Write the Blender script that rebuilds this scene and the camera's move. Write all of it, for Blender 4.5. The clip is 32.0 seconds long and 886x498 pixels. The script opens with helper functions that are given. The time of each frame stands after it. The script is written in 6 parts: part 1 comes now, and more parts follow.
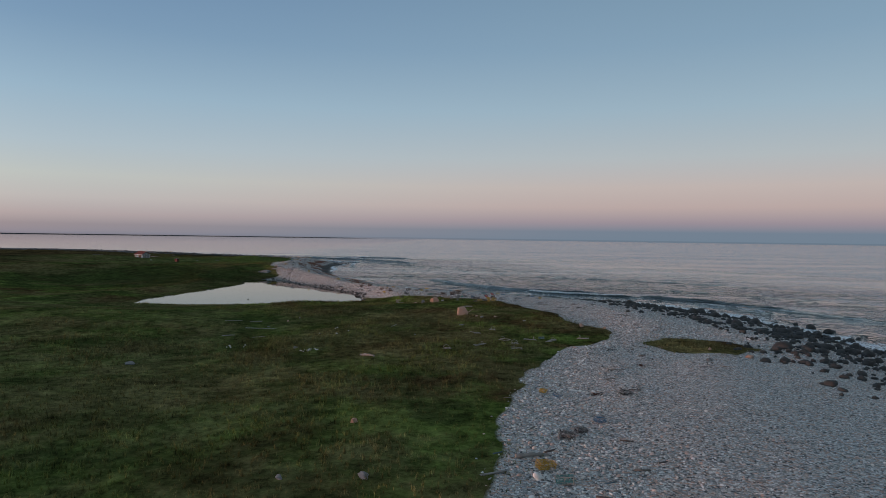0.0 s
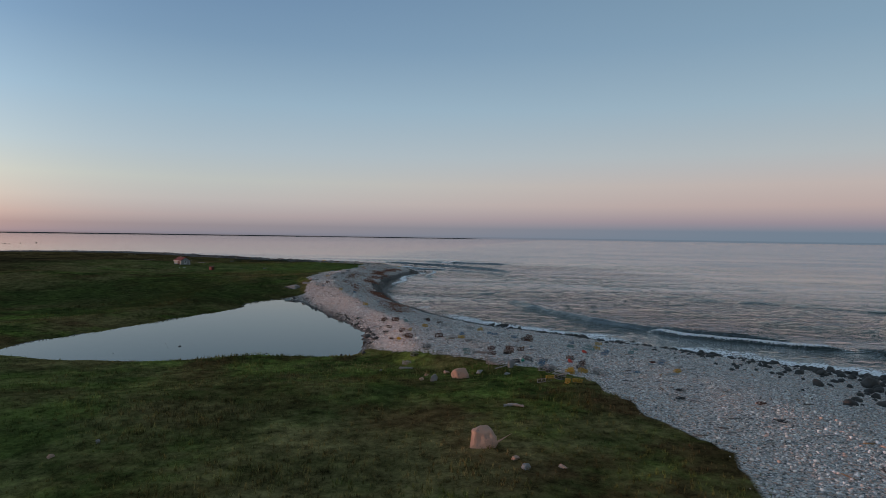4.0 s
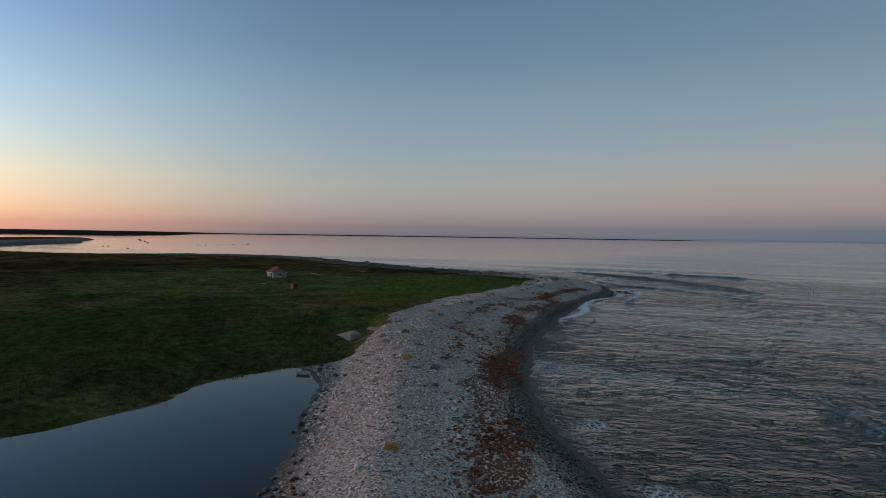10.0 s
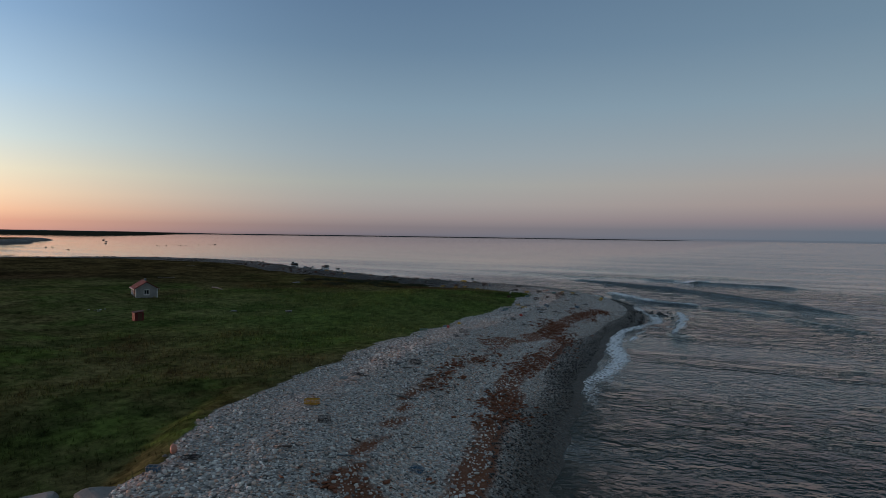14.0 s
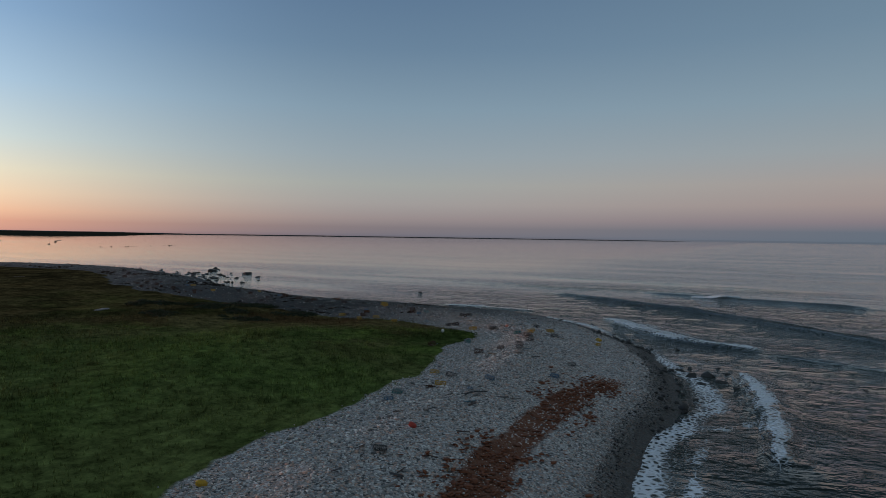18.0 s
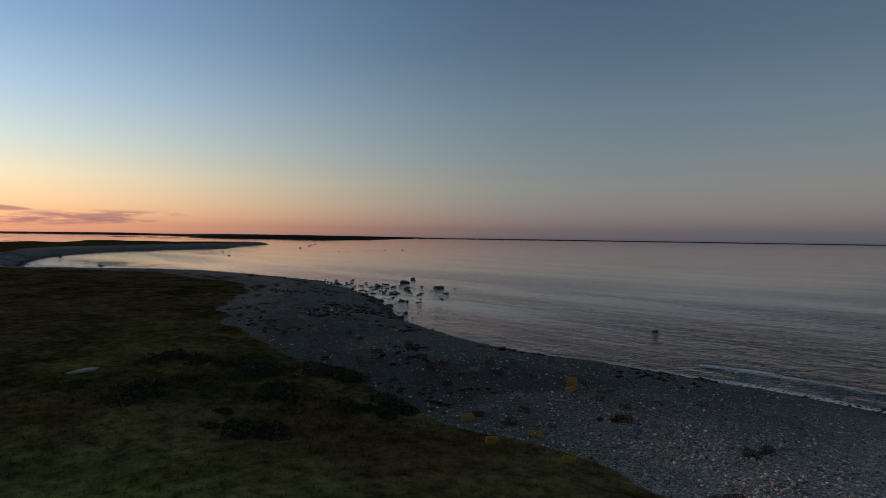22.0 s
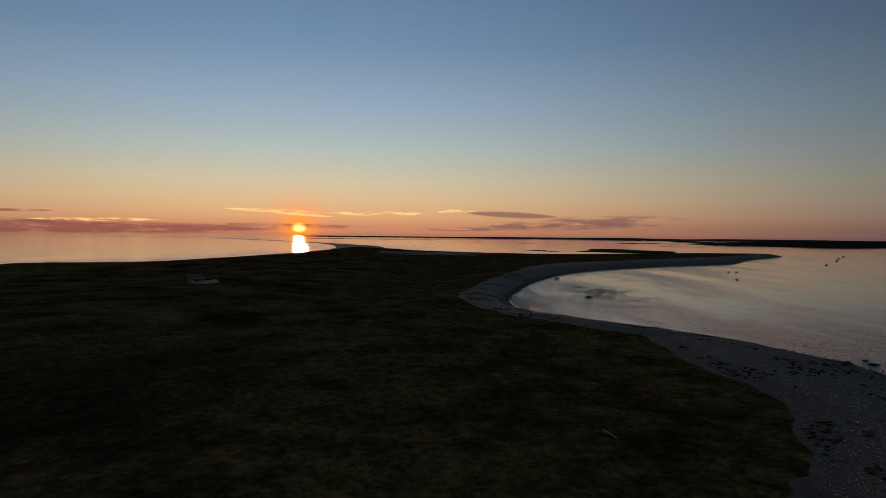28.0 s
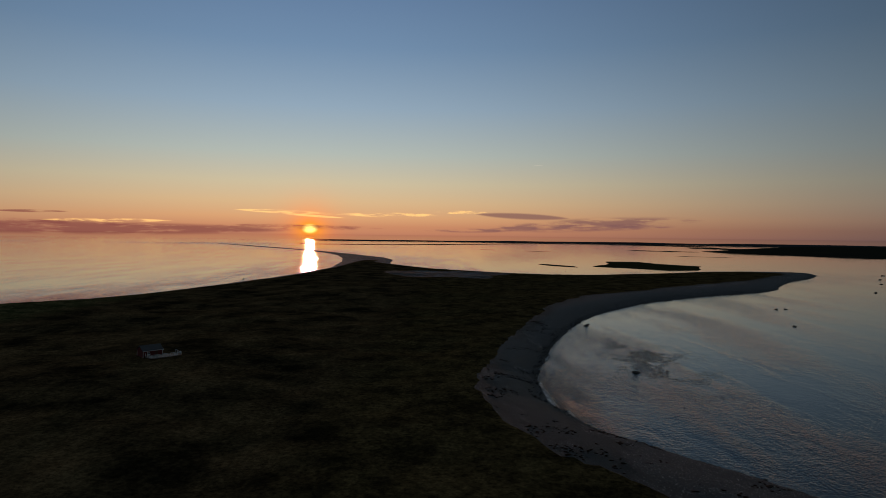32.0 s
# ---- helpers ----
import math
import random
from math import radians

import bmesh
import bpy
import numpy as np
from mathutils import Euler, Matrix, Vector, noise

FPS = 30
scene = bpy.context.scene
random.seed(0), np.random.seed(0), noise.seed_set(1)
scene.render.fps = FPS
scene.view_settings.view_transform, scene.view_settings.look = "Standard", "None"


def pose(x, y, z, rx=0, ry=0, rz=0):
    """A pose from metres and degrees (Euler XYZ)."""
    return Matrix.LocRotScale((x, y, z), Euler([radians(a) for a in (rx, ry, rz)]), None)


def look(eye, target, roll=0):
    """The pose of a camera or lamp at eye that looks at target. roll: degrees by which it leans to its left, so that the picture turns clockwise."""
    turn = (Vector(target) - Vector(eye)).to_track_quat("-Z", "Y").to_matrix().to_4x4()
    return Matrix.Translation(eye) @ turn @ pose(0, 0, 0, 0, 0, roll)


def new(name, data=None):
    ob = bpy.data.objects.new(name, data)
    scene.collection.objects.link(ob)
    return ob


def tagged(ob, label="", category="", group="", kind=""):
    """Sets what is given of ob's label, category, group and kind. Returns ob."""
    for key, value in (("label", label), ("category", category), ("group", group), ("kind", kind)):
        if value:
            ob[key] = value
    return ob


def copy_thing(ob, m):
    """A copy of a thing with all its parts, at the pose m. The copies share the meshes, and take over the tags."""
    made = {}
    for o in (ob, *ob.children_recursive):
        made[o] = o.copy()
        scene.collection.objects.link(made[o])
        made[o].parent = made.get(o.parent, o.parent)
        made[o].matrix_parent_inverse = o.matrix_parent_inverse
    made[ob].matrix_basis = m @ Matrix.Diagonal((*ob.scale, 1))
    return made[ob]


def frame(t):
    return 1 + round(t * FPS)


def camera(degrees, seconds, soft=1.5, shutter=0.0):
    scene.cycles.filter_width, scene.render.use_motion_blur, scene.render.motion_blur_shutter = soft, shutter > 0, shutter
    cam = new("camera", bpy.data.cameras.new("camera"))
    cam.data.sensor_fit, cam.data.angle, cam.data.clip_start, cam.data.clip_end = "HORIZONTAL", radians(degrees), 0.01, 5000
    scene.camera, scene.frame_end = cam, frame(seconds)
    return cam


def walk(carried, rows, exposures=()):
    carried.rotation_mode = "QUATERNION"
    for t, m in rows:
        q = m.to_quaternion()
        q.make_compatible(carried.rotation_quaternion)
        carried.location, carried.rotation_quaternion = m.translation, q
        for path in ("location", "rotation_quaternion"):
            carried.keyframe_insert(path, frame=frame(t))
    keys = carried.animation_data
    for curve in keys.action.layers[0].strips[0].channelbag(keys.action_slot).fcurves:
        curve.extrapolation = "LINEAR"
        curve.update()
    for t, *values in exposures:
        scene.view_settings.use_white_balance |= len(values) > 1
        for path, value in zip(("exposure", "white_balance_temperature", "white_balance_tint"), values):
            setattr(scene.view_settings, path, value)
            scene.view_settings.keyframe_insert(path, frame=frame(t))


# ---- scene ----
cam = camera(68.88, 32.0, soft=0.7)
PATH = [
    (0.0, pose(0.00, 0.00, 13.62, 89.001, -0.822, 0.012)),
    (0.5, pose(1.49, 7.99, 13.94, 88.984, -0.846, 0.290)),
    (1.0, pose(3.04, 15.95, 14.21, 88.943, -0.860, 1.187)),
    (1.5, pose(4.55, 23.47, 14.32, 88.915, -0.865, 2.724)),
    (2.0, pose(5.56, 30.94, 14.37, 88.913, -0.846, 4.253)),
    (2.5, pose(6.37, 38.34, 14.38, 88.903, -0.839, 5.712)),
    (3.0, pose(7.04, 45.21, 14.49, 88.892, -0.852, 7.251)),
    (3.5, pose(7.54, 51.45, 14.75, 88.888, -0.859, 9.015)),
    (5.5, pose(6.98, 79.67, 14.83, 88.849, -0.815, 14.187)),
    (6.0, pose(6.47, 86.41, 14.89, 88.810, -0.838, 15.802)),
    (6.5, pose(5.72, 93.03, 14.91, 88.821, -0.845, 17.460)),
    (7.0, pose(4.78, 99.35, 15.00, 88.827, -0.871, 19.161)),
    (7.5, pose(3.70, 105.63, 15.10, 88.820, -0.897, 20.990)),
    (8.0, pose(2.36, 112.13, 15.22, 88.806, -0.887, 22.956)),
    (8.5, pose(0.69, 118.64, 15.29, 88.814, -0.873, 24.828)),
    (9.0, pose(-1.40, 125.40, 15.24, 88.787, -0.861, 26.386)),
    (9.5, pose(-3.77, 132.07, 15.19, 88.755, -0.856, 27.681)),
    (10.0, pose(-6.29, 138.61, 15.10, 88.759, -0.853, 28.874)),
    (10.5, pose(-9.04, 144.98, 14.98, 88.776, -0.848, 29.498)),
    (11.0, pose(-11.86, 151.26, 14.81, 88.792, -0.842, 29.592)),
    (11.5, pose(-15.03, 157.69, 14.66, 88.788, -0.829, 29.552)),
    (12.0, pose(-18.10, 164.15, 14.58, 88.793, -0.803, 29.577)),
    (12.5, pose(-21.10, 170.64, 14.49, 88.781, -0.771, 29.526)),
    (13.0, pose(-23.69, 176.96, 14.45, 88.769, -0.758, 29.477)),
    (13.5, pose(-25.65, 182.93, 14.52, 88.792, -0.775, 28.675)),
    (14.0, pose(-27.09, 188.73, 14.68, 88.789, -0.815, 27.777)),
    (14.5, pose(-28.36, 194.99, 14.75, 88.799, -0.840, 27.641)),
    (16.5, pose(-36.37, 223.67, 14.46, 88.811, -0.799, 26.872)),
    (17.0, pose(-38.37, 231.07, 14.43, 88.814, -0.807, 26.766)),
    (17.5, pose(-40.52, 238.40, 14.39, 88.817, -0.817, 26.640)),
    (18.0, pose(-42.52, 245.56, 14.40, 88.851, -0.826, 26.723)),
    (18.5, pose(-44.47, 252.40, 14.45, 88.908, -0.832, 27.086)),
    (19.0, pose(-46.52, 258.90, 14.57, 88.941, -0.834, 28.148)),
    (19.5, pose(-48.90, 264.99, 14.84, 88.938, -0.834, 30.318)),
    (20.0, pose(-51.64, 270.93, 15.01, 88.918, -0.827, 33.902)),
    (20.5, pose(-54.86, 276.63, 15.11, 88.890, -0.839, 37.022)),
    (21.0, pose(-58.28, 282.07, 15.15, 88.907, -0.827, 40.740)),
    (21.5, pose(-62.14, 287.19, 15.13, 88.910, -0.817, 44.409)),
    (22.0, pose(-66.24, 291.69, 15.10, 88.909, -0.824, 47.687)),
    (22.5, pose(-70.29, 295.78, 15.15, 88.885, -0.861, 51.123)),
    (23.0, pose(-74.35, 299.30, 15.25, 88.851, -0.890, 54.370)),
    (23.5, pose(-78.26, 302.47, 15.29, 88.837, -0.896, 57.437)),
    (24.0, pose(-82.47, 305.26, 15.29, 88.851, -0.875, 60.648)),
    (24.5, pose(-86.84, 308.05, 15.35, 88.858, -0.867, 64.223)),
    (25.0, pose(-91.30, 310.15, 15.46, 88.828, -0.858, 67.531)),
    (25.5, pose(-95.56, 311.61, 15.82, 88.781, -0.838, 71.875)),
    (26.0, pose(-100.18, 312.39, 16.69, 88.715, -0.814, 78.651)),
    (26.5, pose(-105.16, 313.34, 17.98, 88.765, -0.803, 84.432)),
    (28.5, pose(-134.20, 315.25, 26.67, 88.712, -0.612, 90.185)),
    (29.0, pose(-140.14, 315.10, 29.04, 88.749, -0.620, 90.278)),
    (29.5, pose(-145.83, 314.78, 31.36, 88.759, -0.619, 90.281)),
    (30.0, pose(-151.51, 314.42, 33.62, 88.756, -0.613, 90.361)),
    (30.5, pose(-157.24, 314.11, 35.87, 88.750, -0.613, 90.575)),
    (31.0, pose(-162.98, 313.93, 38.19, 88.757, -0.626, 90.646)),
    (31.5, pose(-168.72, 313.89, 40.61, 88.784, -0.655, 90.806)),
    (32.0, pose(-174.44, 313.93, 43.07, 88.803, -0.696, 90.953)),
]
# stops by which the film darkens as it turns towards the sun
EXPOSURE = [(0.0, 0.02), (6.0, -0.05), (9.0, -0.33), (10.0, -0.45), (13.0, -0.46), (19.0, -0.5), (20.0, -0.68), (21.0, -0.95), (23.0, -1.28), (24.0, -1.5), (26.0, -1.85), (29.0, -1.97), (32.0, -2.02)]
walk(cam, PATH, EXPOSURE)

# ---------------------------------------------------------------- sky and sun
SUN_AZ, SUN_EL = radians(102.6), radians(0.45)
SUN = Vector((-math.sin(SUN_AZ) * math.cos(SUN_EL), math.cos(SUN_AZ) * math.cos(SUN_EL), math.sin(SUN_EL)))


class Tree:
    """Short forms for building a node tree."""

    def __init__(self, tree):
        self.t = tree
        tree.nodes.clear()

    def put(self, kind, **inputs):
        n = self.t.nodes.new(kind)
        for k, v in inputs.items():
            self.feed(n, k, v)
        return n

    def feed(self, n, k, v):
        k = int(k[1:]) if k[0] == "i" and k[1:].isdigit() else k.replace("_", " ")
        if hasattr(v, "is_output"):
            self.t.links.new(v, n.inputs[k])
        else:
            n.inputs[k].default_value = v

    def math(self, op, a, b=0.0, clamp=False):
        n = self.put("ShaderNodeMath", i0=a, i1=b)
        n.operation, n.use_clamp = op, clamp
        return n.outputs[0]

    def ramp(self, fac, stops, mode="LINEAR"):
        n = self.put("ShaderNodeValToRGB", Fac=fac)
        n.color_ramp.interpolation = mode
        e = n.color_ramp.elements
        while len(e) < len(stops):
            e.new(0.5)
        for el, (p, c) in zip(e, stops):
            el.position, el.color = p, (*c, 1) if len(c) == 3 else c
        return n.outputs[0]

    def grey(self, fac, a, b, lo=0.0, hi=1.0):
        n = self.put("ShaderNodeMapRange", Value=fac, From_Min=a, From_Max=b, To_Min=lo, To_Max=hi)
        return n.outputs[0]

    def ease(self, fac, a, b):
        n = self.put("ShaderNodeMapRange", Value=fac, From_Min=a, From_Max=b)
        n.interpolation_type = "SMOOTHSTEP"
        return n.outputs[0]

    def mix(self, fac, a, b, blend="MIX"):
        n = self.t.nodes.new("ShaderNodeMix")
        n.data_type, n.blend_type = "RGBA", blend
        for k, v in ((0, fac), (6, a), (7, b)):
            if hasattr(v, "is_output"):
                self.t.links.new(v, n.inputs[k])
            else:
                n.inputs[k].default_value = v if k == 0 or len(v) == 4 else (*v, 1)
        return n.outputs[2]

    def noise(self, scale, detail=4.0, rough=0.55, vec=None, w=None):
        n = self.put("ShaderNodeTexNoise", Scale=scale, Detail=detail, Roughness=rough)
        if vec is not None:
            self.feed(n, "Vector", vec)
        return n.outputs["Fac"]

    def voronoi(self, scale, vec=None, feature="F1"):
        n = self.put("ShaderNodeTexVoronoi", Scale=scale)
        n.feature = feature
        if vec is not None:
            self.feed(n, "Vector", vec)
        return n

    def attr(self, name):
        n = self.t.nodes.new("ShaderNodeAttribute")
        n.attribute_name = name
        return n.outputs["Fac"]

    def bump(self, height, strength, dist, normal=None):
        n = self.put("ShaderNodeBump", Strength=strength, Distance=dist, Height=height)
        if normal is not None:
            self.feed(n, "Normal", normal)
        return n.outputs[0]

    def position(self):
        return self.t.nodes.new("ShaderNodeNewGeometry").outputs["Position"]


def lin(r, g, b, k=1.0):
    """Linear light of an 8-bit sRGB colour, times k."""
    return tuple(k * ((c / 255 / 12.92) if c < 10 else ((c / 255 + 0.055) / 1.055) ** 2.4) for c in (r, g, b))


world = bpy.data.worlds.new("twilight_sky")
scene.world = world
world.use_nodes = True
W = Tree(world.node_tree)
coord = W.put("ShaderNodeTexCoord").outputs["Generated"]
sep = W.put("ShaderNodeSeparateXYZ", Vector=coord).outputs
flat = W.put("ShaderNodeVectorMath", i0=coord, i1=(1, 1, 0))
flat.operation = "MULTIPLY"
level = W.put("ShaderNodeVectorMath", i0=flat.outputs[0])
level.operation = "NORMALIZE"
toward = W.put("ShaderNodeVectorMath", i0=level.outputs[0], i1=(SUN.x / math.cos(SUN_EL), SUN.y / math.cos(SUN_EL), 0))
toward.operation = "DOT_PRODUCT"
cosine = toward.outputs["Value"]
height = W.math("ABSOLUTE", sep["Z"])
# elevation stretched so that the low sky takes most of the ramp: sqrt(sin e)
up = W.math("POWER", height, 0.5)


def at(deg):
    return math.sin(radians(deg)) ** 0.5


far = W.ramp(up, [(0.0, lin(111, 128, 144)), (at(0.7), lin(114, 128, 144)), (at(1.5), lin(152, 141, 150)), (at(2.8), lin(184, 166, 163)),
                  (at(4.5), lin(190, 178, 174)), (at(7), lin(176, 184, 188)), (at(11), lin(154, 177, 192)), (at(16), lin(132, 160, 182)),
                  (at(24), lin(113, 142, 166)), (at(50), lin(114, 129, 140)), (1.0, lin(110, 124, 134))])
SIDE, NEAR = 1.21, 4.7
side = W.ramp(up, [(0.0, lin(122, 120, 132, SIDE)), (at(0.7), lin(140, 130, 134, SIDE)), (at(1.5), lin(162, 150, 150, SIDE)), (at(2.8), lin(172, 168, 166, SIDE)),
                   (at(4.5), lin(172, 177, 174, SIDE)), (at(7), lin(158, 173, 182, SIDE)), (at(11), lin(138, 163, 181, SIDE)), (at(16), lin(112, 140, 166, SIDE)),
                   (at(24), lin(88, 117, 151, SIDE)), (at(50), lin(112, 126, 137, 1.15)), (1.0, lin(110, 124, 134))])
near = W.ramp(up, [(0.0, lin(178, 116, 90, NEAR)), (at(0.7), lin(194, 132, 96, NEAR)), (at(1.5), lin(208, 155, 110, NEAR)), (at(2.8), lin(206, 172, 130, NEAR)),
                   (at(4.5), lin(194, 180, 150, NEAR)), (at(7), lin(168, 175, 168, NEAR)), (at(11), lin(137, 157, 174, NEAR)), (at(16), lin(106, 132, 160, NEAR)),
                   (at(24), lin(80, 105, 140, NEAR)), (at(50), lin(110, 123, 134, 1.5)), (1.0, lin(110, 124, 134))])
sky = W.mix(W.ease(cosine, -0.6, 0.5), far, side)
sky = W.mix(W.math("POWER", W.grey(cosine, 0.2, 1.0), 3.1), sky, near)
# warm glow round the sun, and its disc
facing = W.put("ShaderNodeVectorMath", i0=coord, i1=tuple(SUN))
facing.operation = "DOT_PRODUCT"
off = W.math("ARCCOSINE", W.math("MINIMUM", facing.outputs["Value"], 1.0))
glow = W.math("POWER", W.grey(off, 0.0, 0.13, 1.0, 0.0), 5.0)
sky = W.mix(W.math("MULTIPLY", glow, 0.85), sky, lin(255, 128, 36, 5.5))
wide = W.math("MULTIPLY", W.math("ARCCOSINE", W.math("MINIMUM", cosine, 1.0)), 0.62)
rise = W.math("SUBTRACT", sep["Z"], SUN.z)
oval = W.math("SQRT", W.math("ADD", W.math("MULTIPLY", wide, wide), W.math("MULTIPLY", rise, rise)))
sky = W.mix(W.math("POWER", W.grey(oval, 0.002, 0.026, 1.0, 0.0), 2.0), sky, lin(255, 160, 30, 4.6))
core = W.math("POWER", W.grey(oval, 0.003, 0.0082, 1.0, 0.0), 1.3)
sky = W.mix(core, sky, lin(255, 220, 118, 9.0))
# thin cloud streaks low over the sunset
az = W.math("MULTIPLY", W.math("ARCTAN2", sep["X"], sep["Y"]), -57.2958)
el = W.math("MULTIPLY", W.math("ARCSINE", sep["Z"]), 57.2958)


def streak(az0, az1, el0, el1, thick, seed, fine=1.0, lo=0.4, hi=0.62):
    """A ragged lens of cloud between two bearings and their heights, in degrees."""
    u = W.grey(az, az0, az1)
    body = W.math("POWER", W.math("MULTIPLY", W.math("MULTIPLY", u, W.math("SUBTRACT", 1.0, u)), 4.0), 0.6)
    rise = W.math("SUBTRACT", el, W.grey(az, az0, az1, el0, el1))
    shape = W.math("SUBTRACT", body, W.math("DIVIDE", W.math("ABSOLUTE", rise), thick), True)
    v = W.put("ShaderNodeCombineXYZ", X=W.math("MULTIPLY", az, 0.34 * fine), Y=W.math("MULTIPLY", el, 2.6 * fine), Z=seed)
    return W.math("MULTIPLY", W.ease(shape, 0.0, 0.55), W.ease(W.noise(1.0, 6.0, 0.62, v.outputs[0]), lo, hi))


def cover(now, amount, colour, *rows):
    for row in rows:
        now = W.mix(W.math("MULTIPLY", streak(*row), amount), now, colour)
    return now


sky = cover(sky, 0.75, lin(122, 84, 84, 4.3), (88.2, 79.8, 1.92, 1.6, 0.34, 3.0, 0.8, 0.2, 0.42), (87.5, 68.8, 0.62, 1.5, 0.7, 5.0, 0.8, 0.42, 0.6), (93.0, 83.0, 0.42, 0.5, 0.22, 9.0), (84.0, 71.0, 0.72, 0.95, 0.36, 14.0))
sky = cover(sky, 0.8, lin(136, 76, 70, 4.0), (136.0, 103.5, 0.25, 0.3, 0.62, 21.0, 0.8, 0.34, 0.52), (140.0, 114.0, 0.75, 0.62, 0.32, 25.0), (126.0, 121.0, 1.45, 1.5, 0.13, 27.0, 0.8, 0.3, 0.5), (111.0, 96.0, 0.62, 0.55, 0.3, 31.0))
sky = cover(sky, 0.5, lin(255, 200, 116, 6.5), (109.0, 100.4, 2.0, 1.75, 0.2, 41.0, 1.6, 0.42, 0.56), (105.0, 99.5, 1.72, 1.42, 0.12, 43.0, 1.6, 0.3, 0.5), (100.5, 91.0, 1.72, 1.8, 0.25, 47.0, 1.6, 0.46, 0.6), (123.0, 113.5, 0.85, 0.95, 0.2, 51.0, 1.6, 0.42, 0.58), (92.0, 87.0, 2.0, 2.1, 0.2, 53.0, 1.6, 0.46, 0.6))
sky = cover(sky, 0.35, lin(235, 225, 205, 3.2), (83.1, 82.2, 6.2, 6.22, 0.035, 61.0, 0.4, 0.1, 0.2))
below = W.grey(sep["Z"], -0.0006, 0.0, 0.86, 1.0)
W.put("ShaderNodeOutputWorld", Surface=W.put("ShaderNodeBackground", Color=W.mix(1.0, sky, W.put("ShaderNodeCombineColor", Red=below, Green=below, Blue=below).outputs[0], "MULTIPLY"), Strength=1.0).outputs[0])

sun = new("sun", bpy.data.lights.new("sun", "SUN"))
sun.data.energy, sun.data.angle, sun.data.color = 2.0, radians(0.6), (1.0, 0.5, 0.36)
sun.data.specular_factor = 0.0  # the disc in the sky already gives the glint
sun.matrix_world = look((0, 0, 60), Vector((0, 0, 60)) - Vector((SUN.x, SUN.y, math.sin(radians(1.9)))))


# ---------------------------------------------------------------- plan of the coast
EAST_SHORE = [(90, -160), (72, -60), (57, 10), (53, 55), (55, 80), (55, 98), (52.5, 117), (42, 136.5), (27, 146.5), (16.6, 152.5), (10.5, 157.6), (3.8, 161), (-3.5, 164), (-9.6, 170), (-16.6, 178),
              (-23, 187), (-29, 198), (-34.7, 211), (-40.7, 232), (-47, 268), (-50.2, 288), (-48.5, 302), (-50, 311), (-54, 326), (-61, 339), (-73, 354), (-84, 359.5)]
NORTH_SHORE = [(-103, 358), (-118, 355.5), (-130, 356), (-147, 360), (-158, 364.6), (-173, 374), (-195, 386), (-214, 392), (-240, 394), (-266, 386), (-287, 372), (-307, 355), (-322, 344),
               (-346, 338), (-378, 340), (-395, 345), (-445, 357), (-527, 387), (-610, 446), (-675, 522), (-721, 584), (-790, 620), (-955, 752)]
LAGOON_SHORE = [(-990, 740), (-987, 644), (-919, 540), (-867, 434), (-894, 375), (-979, 284), (-1084, 224), (-1350, 205), (-1600, 88), (-1885, -55), (-2320, -322), (-2790, -630)]
SOUTH_SHORE = [(-2800, -665), (-2311, -352), (-1875, -82), (-1573, 58), (-1266, 131), (-987, 159), (-816, 147), (-715, 130), (-605, 108), (-540, 82), (-500, 58), (-400, 5), (-200, -90)]


def rounded(line, times=1):
    """A line with its corners cut."""
    p = np.array(line, float)
    for _ in range(times):
        q, s = p[:-1] * 0.78 + p[1:] * 0.22, p[:-1] * 0.22 + p[1:] * 0.78
        p = np.concatenate([p[:1], np.stack([q, s], 1).reshape(-1, 2), p[-1:]])
    return p


COAST = rounded(EAST_SHORE + NORTH_SHORE + LAGOON_SHORE + SOUTH_SHORE)
GRASS_EAST = [(-6, -200), (-2, -20), (0, 12), (2, 30), (4, 38), (5, 49), (9.5, 60.5), (13.4, 70), (22, 78), (17, 98), (12.5, 112), (5.4, 120.5), (1, 122.4), (-3.7, 125), (-8.4, 128),
              (-11, 129), (-19, 138), (-36, 160), (-48, 183), (-54.5, 193), (-49.5, 196), (-51.5, 203), (-55.2, 212), (-59.2, 225), (-64, 244), (-66.5, 264), (-68.5, 284), (-71, 302), (-73, 313), (-75, 318.5)]
GRASS_NORTH = [(-80.6, 320), (-90, 322), (-101, 321), (-114, 322), (-134, 324), (-152, 329), (-165, 333.5), (-187, 349), (-208, 360), (-255, 358), (-283, 341), (-304, 329), (-344, 319), (-383, 327),
               (-504, 357), (-596, 387), (-673, 465), (-790, 590), (-930, 710), (-965, 645), (-890, 520), (-840, 430), (-870, 350), (-985, 262), (-1084, 205), (-1240, 185),
               (-1240, 165), (-987, 174), (-816, 164), (-715, 146), (-605, 123), (-545, 99), (-480, 60), (-400, 20), (-200, -70)]
GRASS = rounded(GRASS_EAST + GRASS_NORTH)
POND = np.array([(-59, 122), (-48, 121), (-37, 122.5), (-31, 127), (-28, 129.5), (-21, 130), (-16.7, 132.4), (-18, 139.5), (-20.7, 150), (-26.5, 159), (-32, 166), (-37.5, 174), (-46, 187),
                 (-50, 191), (-54.5, 194), (-57, 184), (-54, 175), (-54, 165), (-56, 154), (-58, 141), (-60, 130)], float)
SPIT_GRASS = np.array([(23.4, 74.5), (27.5, 79.3), (34, 78.5), (36.5, 74), (32, 69.5), (26, 71)], float)
POND_LEVEL = 0.4


